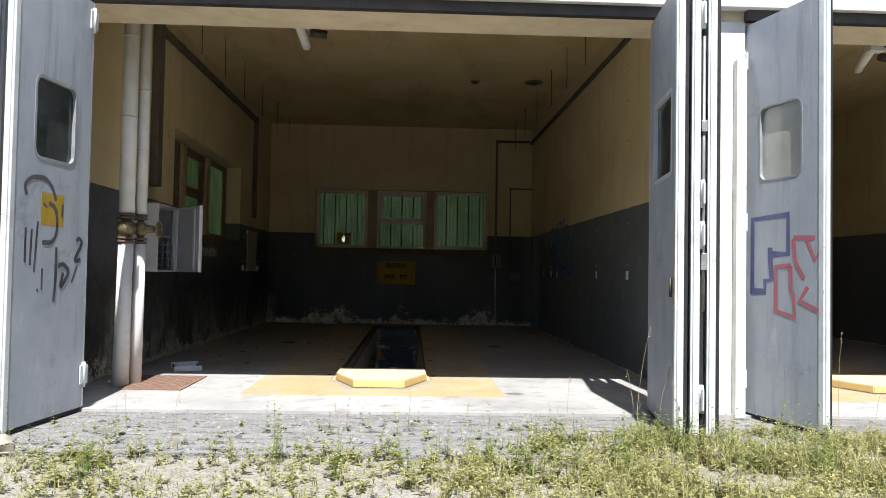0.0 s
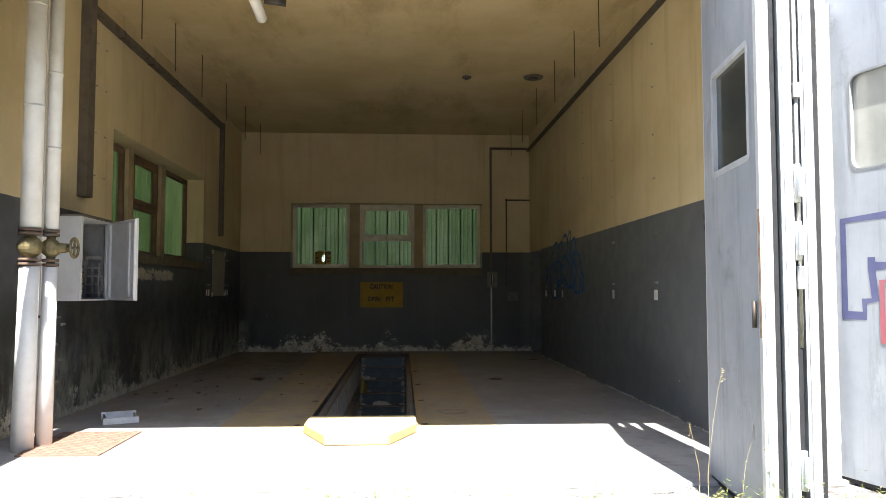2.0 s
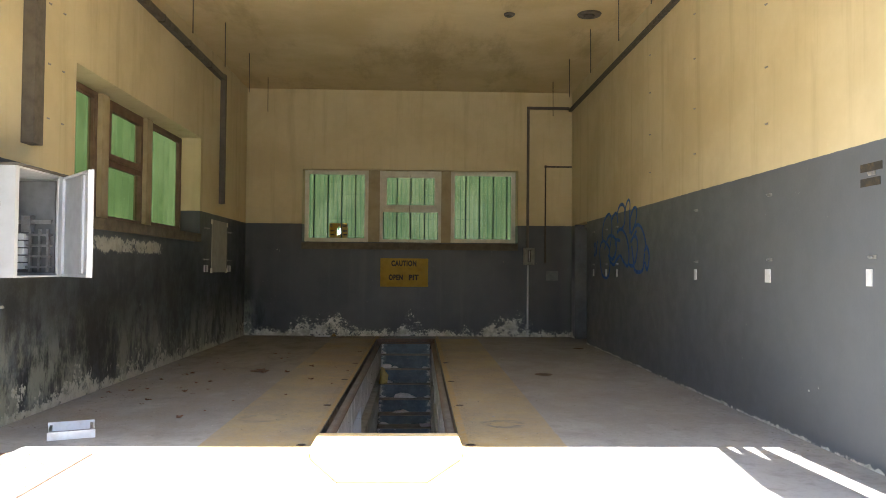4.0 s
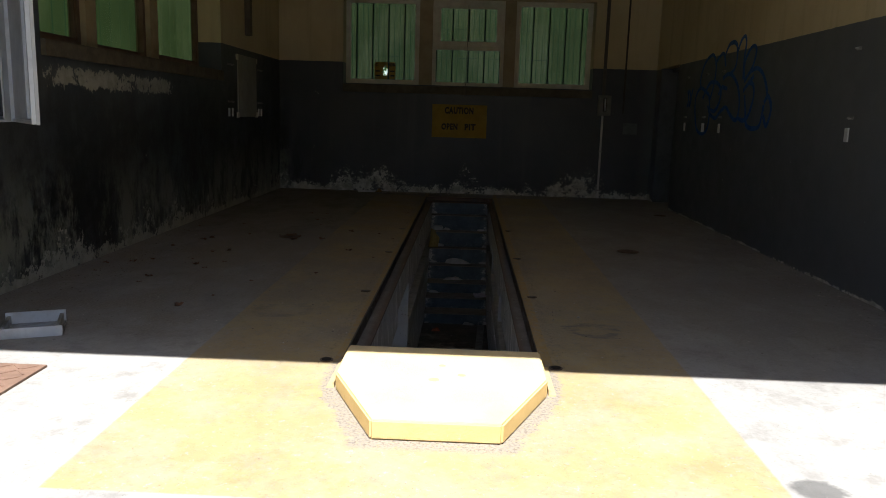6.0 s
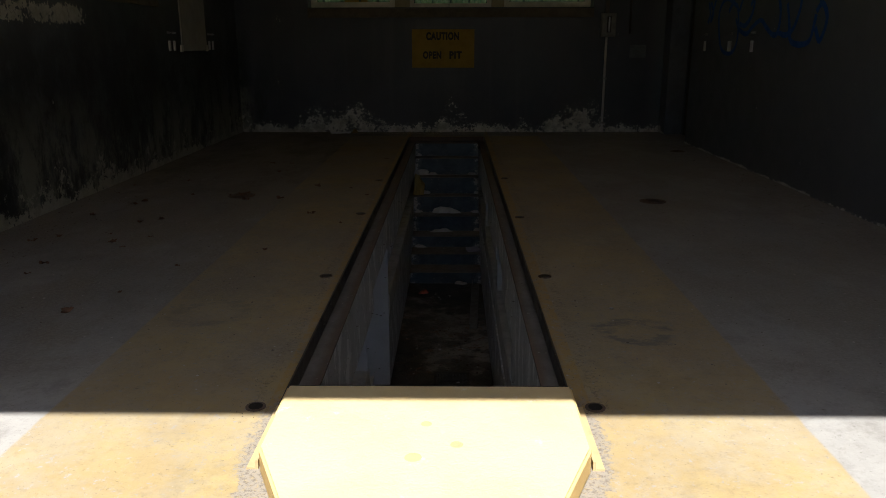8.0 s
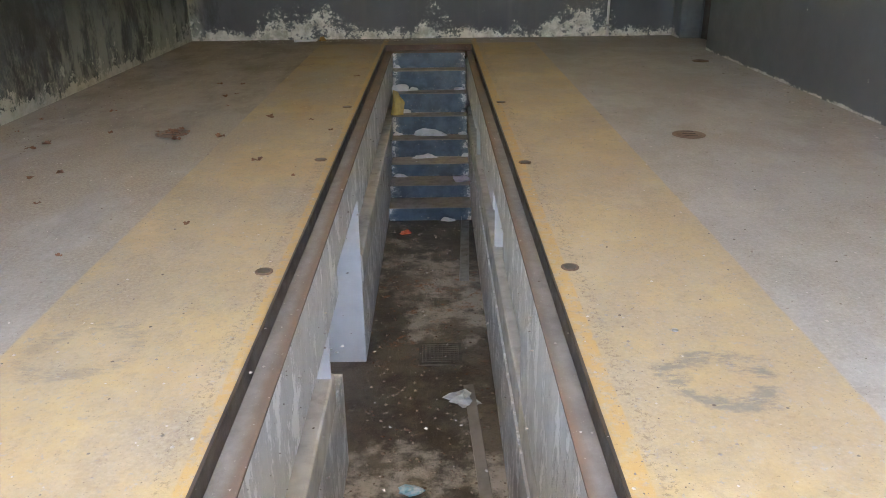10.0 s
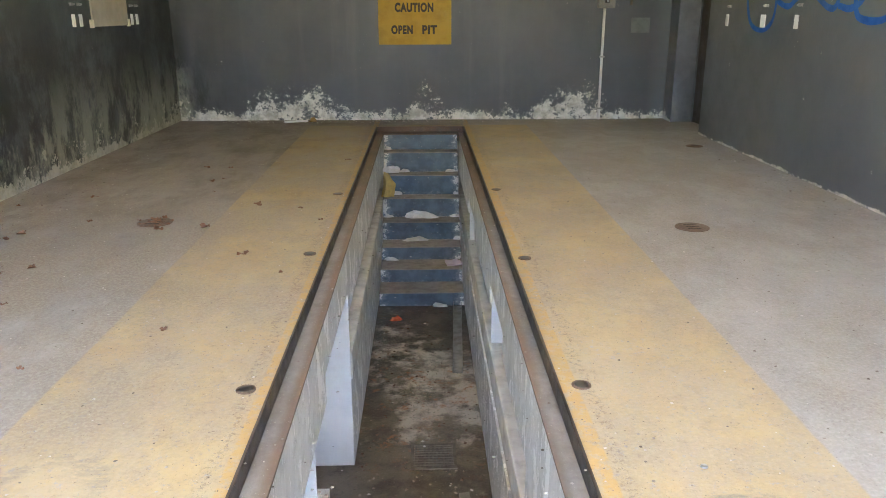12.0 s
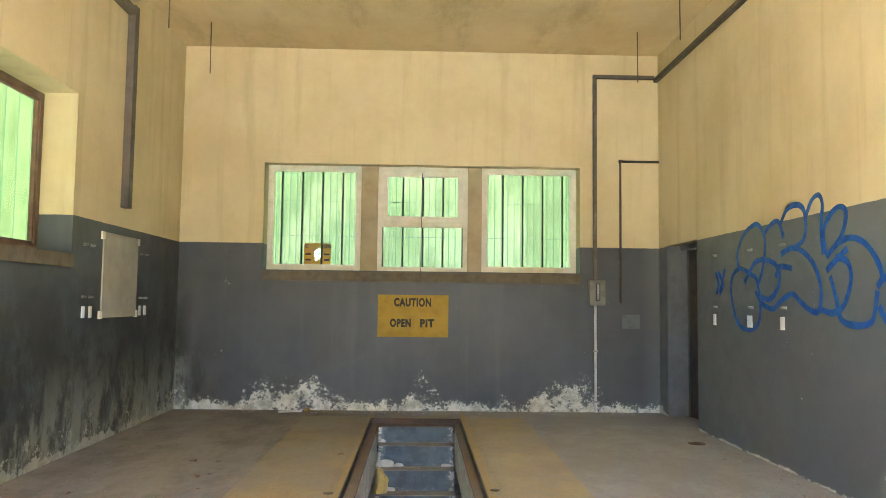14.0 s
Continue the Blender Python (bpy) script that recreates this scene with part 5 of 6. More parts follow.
def leaf(name, a, b, side, win, round_r, label, pane, group, frame_w=0.018, z0=0.02):
    """A steel door leaf from its hinge edge a to its outer edge b; side: +1 or -1, the way its thickness goes."""
    a, b = Vector((*a, 0)), Vector((*b, 0))
    w = (b - a).length
    d = holder(name, label, "door leaf", group, at=a)
    d.rotation_euler = (0, 0, math.atan2(b.y - a.y, b.x - a.x))
    t = 0.055 * side
    u0, u1, h0, h1 = win
    hole = rounded(u0, u1, h0, h1, round_r)
    part("panel", holed_plate(w - 0.05, z0, LEAF_TOP, hole, 0, t), M_DOOR, d)
    ob = part("edge_profile", boxes((w - 0.05, min(-0.004 * side, t * 1.1), z0 - 0.01, w, max(-0.004 * side, t * 1.1), LEAF_TOP), (w, min(0.012 * side, t * 0.75), z0, w + 0.012, max(0.012 * side, t * 0.75), LEAF_TOP), bevel=0.004), M_EDGE, d, "pale aluminium edge profile")
    # black strip: a rubber seal that also stands in for the gap's shade
    part("seal_gap_strip", boxes((w - 0.045, min(t * 1.1, t * 1.1 + 0.028 * side), z0 + 0.02, w - 0.012, max(t * 1.1, t * 1.1 + 0.028 * side), LEAF_TOP - 0.02)), M_DARK, d, "black strip for the seal and the dark gap")
    part("hinge_profile", boxes((-0.03, min(0.004 * side, t), z0, 0.0, max(0.004 * side, t), LEAF_TOP)), M_EDGE, d)
    k = frame_w
    part("window_frame", band(rounded(u0 - k, u1 + k, h0 - k, h1 + k, round_r + k), rounded(u0 + 0.006, u1 - 0.006, h0 + 0.006, h1 - 0.006, max(round_r - 0.006, 0.002)), -0.003 * side, t + 0.004 * side), M_SEAL if round_r < 0.05 else M_GASK, d)
    p = part("pane", boxes((u0 - 0.004, min(t * 0.45, t * 0.55), h0 - 0.004, u1 + 0.004, max(t * 0.45, t * 0.55), h1 + 0.004)), pane, d)
    if pane is M_GLASS:
        p.visible_shadow = False
    part("bottom_seal", boxes((0.0, min(0.008 * side, t * 0.8), z0 - 0.03, w - 0.05, max(0.008 * side, t * 0.8), z0)), M_DARK, d)
    return d


def hinges(d, at, y, rows):
    for z in rows:
        bm = cyl(bmesh.new(), (at, y, z - 0.10), (at, y, z + 0.10), 0.016, seg=10)
        box(bm, at - 0.055, y - 0.006, z - 0.075, at + 0.055, y + 0.006, z + 0.075, 0.002)
        part("hinge", bm, M_EDGE, d, "pale steel hinge")


HZ = (0.28, 1.45, 1.75, 3.05)
LA, LB = (-2.60, 6.70), (-2.705, 5.72)
L1 = leaf("door_leaf", LA, LB, -1, (0.21, 0.72, 1.94, 2.53), 0.07, "blue-grey steel door leaf folded open, scrawled with black marks", M_PANED, "folding leaves of the west side")
hinges(L1, 0.0, 0.012, (0.28, 3.16))
L2 = leaf("door_leaf", (-2.74, 6.70), (-2.845, 5.72), -1, (0.21, 0.72, 1.94, 2.53), 0.07, "blue-grey steel door leaf folded behind another", M_PANE, "folding leaves of the west side")
hinges(L2, 0.98, -0.035, HZ)
RA, RB = (2.068, 6.86), (1.943, 5.84)
R1 = leaf("door_leaf", RA, RB, 1, (0.21, 0.85, 1.93, 2.54), 0.012, "blue-grey steel door leaf folded open, rust-stained at its edge", M_PANED, "folding leaves of the east side", 0.03)
R2 = leaf("door_leaf", (2.178, 6.80), (2.055, 5.83), 1, (0.17, 0.80, 1.93, 2.54), 0.012, "blue-grey steel door leaf in the middle of the folded stack", M_PANE, "folding leaves of the east side", 0.03)
hinges(R2, 0.985, 0.075, HZ)
R3 = leaf("door_leaf", (2.31, 6.76), (2.185, 5.86), 1, (0.17, 0.72, 1.93, 2.54), 0.012, "blue-grey steel door leaf hinged at the pier", M_PANE, "folding leaves of the east side", 0.03)
NA, NB = (2.875, 6.80), (3.095, 5.95)
N1 = leaf("door_leaf", NA, NB, 1, (0.18, 0.65, 1.955, 2.56), 0.07, "grey steel door leaf sprayed with blue and red lines", M_PANE, "next bay leaves", 0.008)
hinges(N1, -0.01, -0.012, (0.30, 1.62, 3.0))
N2 = leaf("door_leaf", (3.00, 6.80), (3.115, 6.06), 1, (0.19, 0.66, 1.955, 2.56), 0.07, "grey steel door leaf folded behind the sprayed one", M_PANE, "next bay leaves", 0.014)
# bolt rods on the folded stack
for d, u, y in ((R2, 0.96, 0.085), (L2, 0.93, -0.08)):
    part("bolt_rod", cyl(bmesh.new(), (u, y, 0.9), (u, y, 2.9), 0.012, seg=10), M_STEEL, d)
    for za, zb in ((1.2, 1.32), (2.2, 2.28)):
        part("bolt_guide", boxes((u - 0.03, y - 0.02, za, u + 0.03, y + 0.02, zb), bevel=0.003), M_STEEL, d)
part("rust_streak", boxes((0.995, -0.006, 0.95, 1.028, -0.0045, 1.62)), plain("rust_bleed", (0.30, 0.16, 0.09), (0.5, 0.42, 0.36), 14, 0.8, bump=0.3), R1, "brown rust streak")
part("door_handle", cyl(bmesh.new(), (0.955, -0.02, 1.0), (0.955, -0.02, 1.14), 0.012, seg=10), M_BLACK, R1, "black pull handle")
# steel jambs on the piers
structure("door_jamb", boxes((2.76, 6.70, -0.02, 2.845, 6.778, 3.0), bevel=0.004), M_RENDER, "white painted steel door jamb", "door jamb")
structure("door_jamb_left", boxes((-2.99, 6.72, -0.02, -2.90, 6.778, 3.3), bevel=0.004), M_RENDER, "white painted steel door jamb", "door jamb")

# ---------- sprayed lines ----------
def smooth_line(pts, step=6):
    """Catmull-Rom through a few points."""
    p = [Vector(q) for q in pts]
    p = [p[0] * 2 - p[1]] + p + [p[-1] * 2 - p[-2]]
    out = []
    for i in range(1, len(p) - 2):
        for k in range(step):
            t = k / step
            out.append(0.5 * (2 * p[i] + (p[i + 1] - p[i - 1]) * t + (2 * p[i - 1] - 5 * p[i] + 4 * p[i + 1] - p[i + 2]) * t * t + (3 * p[i] - p[i - 1] - 3 * p[i + 1] + p[i + 2]) * t ** 3))
    return out + [p[-2]]


def strokes(rows, width, to, curved=True):
    bm = bmesh.new()
    for layer, pts in enumerate(rows):
        c = smooth_line(pts) if curved else [Vector(q) for q in pts]
        left, right = [], []
        for i, q in enumerate(c):
            d = (c[min(i + 1, len(c) - 1)] - c[max(i - 1, 0)]).normalized()
            w = width * (0.5 + 0.12 * noise.noise(Vector((q.x * 6, q.y * 6, layer))))
            nrm = Vector((-d.y, d.x)) * w
            left.append(bm.verts.new(to(*(q + nrm), layer)))
            right.append(bm.verts.new(to(*(q - nrm), layer)))
        for i in range(len(c) - 1):
            bm.faces.new((left[i], left[i + 1], right[i + 1], right[i]))
    return bm


M_BLUEP = plain("blue_spray", (0.008, 0.105, 0.43), (0.006, 0.08, 0.34), 9, 0.5)
M_NAVYP = plain("navy_spray", (0.075, 0.085, 0.20), (0.11, 0.12, 0.24), 9, 0.5)
M_REDP = plain("red_spray", (0.42, 0.10, 0.13), (0.36, 0.13, 0.16), 9, 0.5)
M_BLACKP = plain("black_spray", (0.05, 0.05, 0.055), (0.10, 0.10, 0.11), 7, 0.5)
wall_tag = (
    ((14.89, 1.61), (14.93, 1.76), (14.79, 1.93), (14.56, 2.0), (14.43, 1.95), (14.37, 1.82), (14.41, 1.64), (14.5, 1.49)),
    ((14.55, 1.54), (14.89, 1.63), (15.08, 1.51), (15.03, 1.27), (14.91, 1.12), (14.68, 1.08), (14.51, 1.16), (14.48, 1.35), (14.55, 1.54)),
    ((14.41, 1.88), (14.28, 1.96), (14.13, 1.98), (14.04, 1.84)),
    ((14.09, 1.96), (13.98, 2.06), (13.83, 2.08), (13.72, 2.03), (13.69, 1.9), (13.73, 1.8), (13.86, 1.75)),
    ((13.69, 1.97), (13.6, 2.08), (13.5, 2.11), (13.45, 2.04), (13.47, 1.88), (13.45, 1.67)),
    ((13.42, 1.67), (13.44, 1.84), (13.34, 1.95), (13.23, 1.99), (13.15, 1.95), (13.17, 1.85), (13.24, 1.76), (13.41, 1.65)),
)
wall_tag_2 = (
    ((13.41, 1.65), (13.24, 1.74), (13.07, 1.76), (12.92, 1.7), (12.8, 1.58), (12.74, 1.45)),
    ((14.09, 1.71), (13.91, 1.75), (13.74, 1.71), (13.58, 1.6), (13.49, 1.43), (13.52, 1.27), (13.63, 1.26), (13.79, 1.33), (13.92, 1.39), (14.11, 1.33), (14.25, 1.27), (14.45, 1.32), (14.56, 1.42)),
    ((14.78, 1.5), (14.55, 1.67), (14.29, 1.67), (14.12, 1.58), (14.15, 1.44), (14.3, 1.35), (14.45, 1.37)),
    ((14.19, 1.53), (14.1, 1.61), (13.91, 1.59)),
    ((13.41, 1.55), (13.28, 1.62), (13.14, 1.69)),
    ((13.28, 1.64), (13.14, 1.6), (13.1, 1.48), (13.19, 1.31), (13.33, 1.25), (13.49, 1.27)),
    ((13.36, 1.51), (13.29, 1.35), (13.26, 1.25), (13.2, 1.19), (13.03, 1.17), (12.88, 1.2), (12.83, 1.31), (12.81, 1.4)),
    ((12.81, 1.42), (12.72, 1.48), (12.62, 1.36), (12.70, 1.2), (12.80, 1.3)),
    ((15.43, 1.62), (15.36, 1.5), (15.42, 1.4)), ((15.36, 1.62), (15.25, 1.5), (15.33, 1.42), (15.2, 1.64)),
)
east = bpy.data.objects["wall_east"]
part("graffiti", strokes(wall_tag, 0.043, lambda u, z, k: (WX1 - 0.0015 - k * 0.0004, u, z)), M_BLUEP, east, "looping blue spray-paint scrawl")
part("graffiti", strokes(wall_tag_2, 0.046, lambda u, z, k: (WX1 - 0.0045 - k * 0.0004, u, z)), M_BLUEP, east, "looping blue spray-paint scrawl")

near = lambda u, z, k: (u, -0.0012 - k * 0.0004, z)
part("graffiti", strokes((((0.08, 1.03), (0.1, 1.03), (0.1, 1.64), (0.51, 1.655), (0.51, 1.345), (0.31, 1.345)), ((0.31, 1.40), (0.31, 1.33), (0.33, 1.14), (0.25, 1.13), (0.25, 1.04), (0.09, 1.04))), 0.055, near, False), M_NAVYP, N1, "navy sprayed outline")
part("graffiti", strokes((((0.57, 1.47), (0.79, 1.46)), ((0.71, 1.45), (0.79, 1.29), (0.87, 1.40)), ((0.57, 1.46), (0.59, 1.28), (0.68, 1.15)), ((0.72, 1.09), (0.63, 0.98), (0.83, 0.91), (0.87, 1.07)), ((0.54, 1.25), (0.38, 1.25), (0.38, 0.89), (0.59, 0.85), (0.57, 1.02), (0.54, 1.06), (0.54, 1.25))), 0.040, near, False), M_REDP, N1, "red sprayed lines")
far = lambda u, z, k: (u, 0.0018 + k * 0.0004, z)
part("sticker", boxes((0.335, 0.0002, 1.45, 0.625, 0.0012, 1.69)), M_SIGNY, L1, "faded yellow sticker")
part("graffiti", strokes((((0.8, 1.65), (0.82, 1.72), (0.74, 1.78), (0.6, 1.79), (0.5, 1.74), (0.44, 1.64)), ((0.53, 1.62), (0.44, 1.57), (0.42, 1.42), (0.48, 1.33), (0.6, 1.32)), ((0.15, 1.35), (0.11, 1.37), (0.07, 1.34), (0.09, 1.3), (0.16, 1.2), (0.08, 1.2)), ((0.42, 1.29), (0.42, 1.03), (0.44, 0.88)), ((0.39, 1.15), (0.32, 1.16), (0.25, 1.1), (0.35, 0.99), (0.32, 1.1))), 0.034, far), M_BLACKP, L1, "black sprayed scrawl")
for k, run in enumerate((((0.8, 1.42), (0.8, 1.17)), ((0.73, 1.41), (0.74, 1.15)), ((0.66, 1.47), (0.69, 1.1)), ((0.59, 1.13), (0.59, 0.97)), ((0.65, 0.98), (0.63, 0.96)), ((0.13, 1.15), (0.2, 1.02)), ((0.35, 1.62), (0.36, 1.52)), ((0.6, 1.61), (0.55, 1.58)))):
    part("paint_run", strokes((run,), 0.022, far, False), M_BLACKP, L1, "black paint run")

# ---------- ground ----------
def ground_material():
    n = Nodes("gravelly_ground", 0.95, 0, 0.2)
    big, mid, fine = n.noise(0.9, 6, 0.65), n.noise(9, 6, 0.7), n.cells(55)
    col = n.mix(n.ramp(mid, 0.35, 0.68), (0.27, 0.255, 0.225), (0.15, 0.135, 0.11))
    col = n.mix(n.math('MULTIPLY', n.ramp(fine, 0.25, 0.6), 0.5), col, (0.36, 0.34, 0.30))
    col = n.mix(n.math('MULTIPLY', n.ramp(big, 0.45, 0.62), 0.35), col, (0.17, 0.17, 0.08))
    return n.done(col, n.math('ADD', fine, n.math('MULTIPLY', mid, 0.6)), 0.7, 0.015)


def apron_material():
    n = Nodes("broken_concrete_apron", 0.92, 0, 0.2)
    mid, fine = n.noise(7, 7, 0.7, (0.5, 1.4, 1), 2.0), n.cells(70)
    col = n.mix(n.ramp(mid, 0.35, 0.65), (0.235, 0.232, 0.228), (0.13, 0.127, 0.122))
    col = n.mix(n.math('MULTIPLY', n.ramp(fine, 0.3, 0.65), 0.5), col, (0.31, 0.305, 0.30))
    col = n.mix(n.ramp(n.noise(5, 8, 0.75, (0.6, 2.0, 1), 8.0), 0.55, 0.62), col, (0.075, 0.07, 0.065))
    return n.done(col, n.math('ADD', fine, mid), 0.6, 0.012)


GZ = -0.05
bm = bmesh.new()
o_ = [bm.verts.new((x, y, GZ)) for x, y in ((-400, -400), (400, -400), (400, 400), (-400, 400))]
i_ = [bm.verts.new((x, y, GZ)) for x, y in ((-1.3, 7.5), (0.75, 7.5), (0.75, 17.3), (-1.3, 17.3))]
for k in range(4):
    bm.faces.new((o_[k], o_[(k + 1) % 4], i_[(k + 1) % 4], i_[k]))
structure("ground", bm, ground_material(), "dry gravelly ground with sparse growth", "ground")
structure("apron", boxes((-5.5, 5.35, -0.14, 9.0, 6.72, -0.022)), apron_material(), "broken gravelly concrete apron before the doors", "apron")

# added wall, never in view, keeps low sky light out of the bay
structure("sky_screen_wall", boxes((-40, -11.4, GZ - 0.05, 40, -11.0, 6.5)), M_SKYSCREEN, "unseen plain wall behind the camera, added to block low sky", "wall")
# loose stones and crumbs on the apron
rng = random.Random(4)


def pebbles(n, area, size, z, seed, squash=0.6):
    r = random.Random(seed)
    verts, faces = [], []
    base = [(1, 0, 0), (0.3, 0.95, 0), (-0.8, 0.6, 0), (-0.8, -0.6, 0), (0.3, -0.95, 0), (0.1, 0, 1)]
    for _ in range(n):
        x, y = r.uniform(area[0], area[1]), r.uniform(area[2], area[3])
        s, a = size * r.uniform(0.4, 1) ** 1.6 * 1.3, r.uniform(0, 6.28)
        k = len(verts)
        for bx, by, bz in base:
            bx, by = bx * r.uniform(0.7, 1.2), by * r.uniform(0.6, 1.1)
            verts.append((x + s * (bx * math.cos(a) - by * math.sin(a)), y + s * (bx * math.sin(a) + by * math.cos(a)), z + s * bz * squash * r.uniform(0.6, 1.1)))
        for j in range(5):
            faces.append((k + j, k + (j + 1) % 5, k + 5))
    me = bpy.data.meshes.new("pebbles")
    me.from_pydata(verts, [], faces)
    return me


def stuff(name, me, material, label, category):
    me.materials.append(material)
    return tagged(new(name, me), label, category, kind="stuff")


def varied(name, a, b, rough=0.9):
    n = Nodes(name, rough, 0, 0.25)
    col = n.mix(n.geo.outputs["Random Per Island"], a, b)
    return n.done(n.mix(n.math('MULTIPLY', n.noise(25), 0.4), col, tuple(v * 0.6 for v in a)), n.noise(80), 0.3, 0.003)


stuff("gravel", pebbles(2600, (-4.2, 4.8, 5.35, 6.70), 0.016, -0.022, 1), varied("gravel_stone", (0.32, 0.31, 0.295), (0.12, 0.11, 0.10)), "loose gravel on the apron", "gravel")
stuff("gravel", pebbles(420, (-4.2, 4.8, 5.3, 6.6), 0.034, -0.022, 12, 0.45), varied("clod", (0.20, 0.185, 0.165), (0.08, 0.07, 0.06)), "clods and broken stones on the apron", "gravel")
stuff("gravel", pebbles(2500, (-4.2, 4.8, 3.4, 5.4), 0.018, GZ, 2), varied("ground_stone", (0.36, 0.33, 0.29), (0.17, 0.15, 0.12)), "loose gravel among the weeds", "gravel")
stuff("grit", pebbles(700, (WX0 + 0.02, WX0 + 0.5, 9.4, 16.8), 0.007, 0.0, 3), varied("wall_grit", (0.30, 0.28, 0.24), (0.08, 0.06, 0.045)), "grit and paint flakes along the wall foot", "grit")
stuff("grit", pebbles(3200, (-2.9, 2.5, 9.0, 16.9), 0.0055, 0.0, 5), varied("floor_grit", (0.5, 0.48, 0.45), (0.08, 0.06, 0.045)), "scattered grit on the floor", "grit")
stuff("grit", pebbles(350, (WX1 - 0.35, WX1 - 0.02, 8.4, 16.0), 0.010, 0.0, 6), varied("wall_grit_pale", (0.45, 0.43, 0.4), (0.12, 0.1, 0.08)), "grit along the wall foot", "grit")
stuff("grit", pebbles(500, (-2.6, 2.3, WY1 - 0.25, WY1 - 0.02), 0.011, 0.0, 9), varied("plaster_grit", (0.62, 0.6, 0.56), (0.2, 0.18, 0.16)), "fallen plaster flakes along the back wall", "grit")
stuff("grit", pebbles(900, (-0.67, 0.13, 9.0, 14.7), 0.011, PITZ, 7), varied("pit_grit", (0.30, 0.26, 0.22), (0.10, 0.05, 0.03)), "litter and flakes on the pit floor", "litter")
stuff("grit", pebbles(700, (-0.93, -0.80, 8.8, 15.5), 0.0026, 0.0, 8), varied("edge_grit", (0.3, 0.27, 0.24), (0.1, 0.08, 0.06)), "crumbled concrete beside the pit edge", "grit")
stuff("grit", pebbles(700, (0.25, 0.38, 8.8, 15.5), 0.0026, 0.0, 18), varied("edge_grit_east", (0.3, 0.27, 0.24), (0.1, 0.08, 0.06)), "crumbled concrete beside the pit edge", "grit")

# dry leaves on the floor
def dry_leaf(seed):
    r = random.Random(seed)
    bm = bmesh.new()
    n = 10
    mid = [bm.verts.new((0.05 * (i / (n - 1) * 2 - 1), 0, 0.006 + 0.008 * math.sin(i * 0.9 + seed))) for i in range(n)]
    for s in (1, -1):
        edge = [bm.verts.new((v.co.x + 0.008, s * (0.004 + 0.028 * math.sin(math.pi * (i + 0.5) / n) * (1 + 0.4 * ((i % 3) - 1))), v.co.z + r.uniform(0.0, 0.016))) for i, v in enumerate(mid)]
        for i in range(n - 1):
            bm.faces.new((mid[i], mid[i + 1], edge[i + 1], edge[i]))
    return mesh("dry_leaf", bm, M_LEAF)


M_LEAF = plain("dry_leaf_brown", (0.19, 0.10, 0.06), (0.10, 0.055, 0.035), 30, 0.8)
leaf_meshes = [dry_leaf(s) for s in range(5)]
spots = [(-1.55, 12.45), (-1.2, 11.9), (-1.3, 10.9), (-1.05, 12.9), (-1.35, 13.0), (-0.95, 11.6), (-2.1, 11.2), (-2.3, 12.6), (-1.88, 12.52), (-1.95, 12.6), (-1.8, 12.6), (-2.45, 10.4), (-0.88, 12.6), (-0.9, 14.6)]
for k in range(16):
    spots.append((-1.89 + rng.gauss(0, 0.05), 12.56 + rng.gauss(0, 0.05)))
for k in range(26):
    spots.append((rng.uniform(-3.0, -1.7), rng.uniform(9.6, 14.5)))
for k, (xx, yy) in enumerate(spots):
    o = new("dry_leaf", leaf_meshes[k % 5])
    o.matrix_world = pose(xx, yy, 0.0, 0, 0, rng.uniform(0, 360)) @ Matrix.Scale(rng.uniform(0.3, 0.75), 4)
    tagged(o, "curled dry brown leaf on the floor", "leaf", "dry leaves")
thing("plastic_tube", cyl(bmesh.new(), (-1.86, 16.97, 0.012), (-1.60, 17.04, 0.012), 0.012, seg=10), M_WHITE, "short white plastic tube by the back wall", "tube")
thing("foam_crumb", heap(-1.54, 17.06, 0.0, 0.04, 0.05, 15, 0.8), plain("brown_foam", (0.30, 0.19, 0.06), (0.2, 0.13, 0.05), 20, 0.9), "brown foam crumb by the back wall", "foam")
thing("pull_cord", cyl(bmesh.new(), (-0.236, WY1 + 0.06, 2.86), (-0.246, WY1 - 0.045, 1.50), 0.004, seg=6), M_COND, "thin dark cord hanging before the window", "cord")
thing("floor_washer", cyl(bmesh.new(), (0.545, 9.877, 0.0), (0.545, 9.877, 0.005), 0.011, 0.009, 16), M_STEEL, "small bright washer lying on the floor", "washer")
stone = heap(-2.55, 5.38, -0.022, 0.12, 0.10, 77, 0.7)
thing("stone_block", stone, plain("rough_stone", (0.40, 0.36, 0.31), (0.28, 0.25, 0.21), 10, 0.9, bump=0.6), "rough broken stone on the ground by the door", "stone")


# ---------- weeds and grass ----------
def plant_material(name, a, b):
    n = Nodes(name, 0.6, 0, 0.25)
    col = n.mix(n.geo.outputs["Random Per Island"], a, b)
    tr = n.t.nodes.new("ShaderNodeBsdfTranslucent")
    n.put(tr.inputs[0], col)
    n.put(n.bsdf.inputs["Base Color"], col)
    mx = n.t.nodes.new("ShaderNodeMixShader")
    mx.inputs[0].default_value = 0.35
    n.t.links.new(n.bsdf.outputs[0], mx.inputs[1])
    n.t.links.new(tr.outputs[0], mx.inputs[2])
    n.t.links.new(mx.outputs[0], n.t.nodes["Material Output"].inputs[0])
    return n.m


def density(x, y):
    """How thick the growth stands: a belt before the apron, thicker towards the right-hand doors."""
    belt = max(0, min(1, (5.75 - y + 0.55 * max(0, min(1, (x - 0.5) / 1.2))) / 0.5))
    nz = 0.55 + 0.9 * noise.noise(Vector((x * 1.3, y * 1.6, 3)))
    right = 0.26 + 1.14 * max(0, min(1, (x - 0.2) / 1.4))
    return belt * max(0, nz) * right


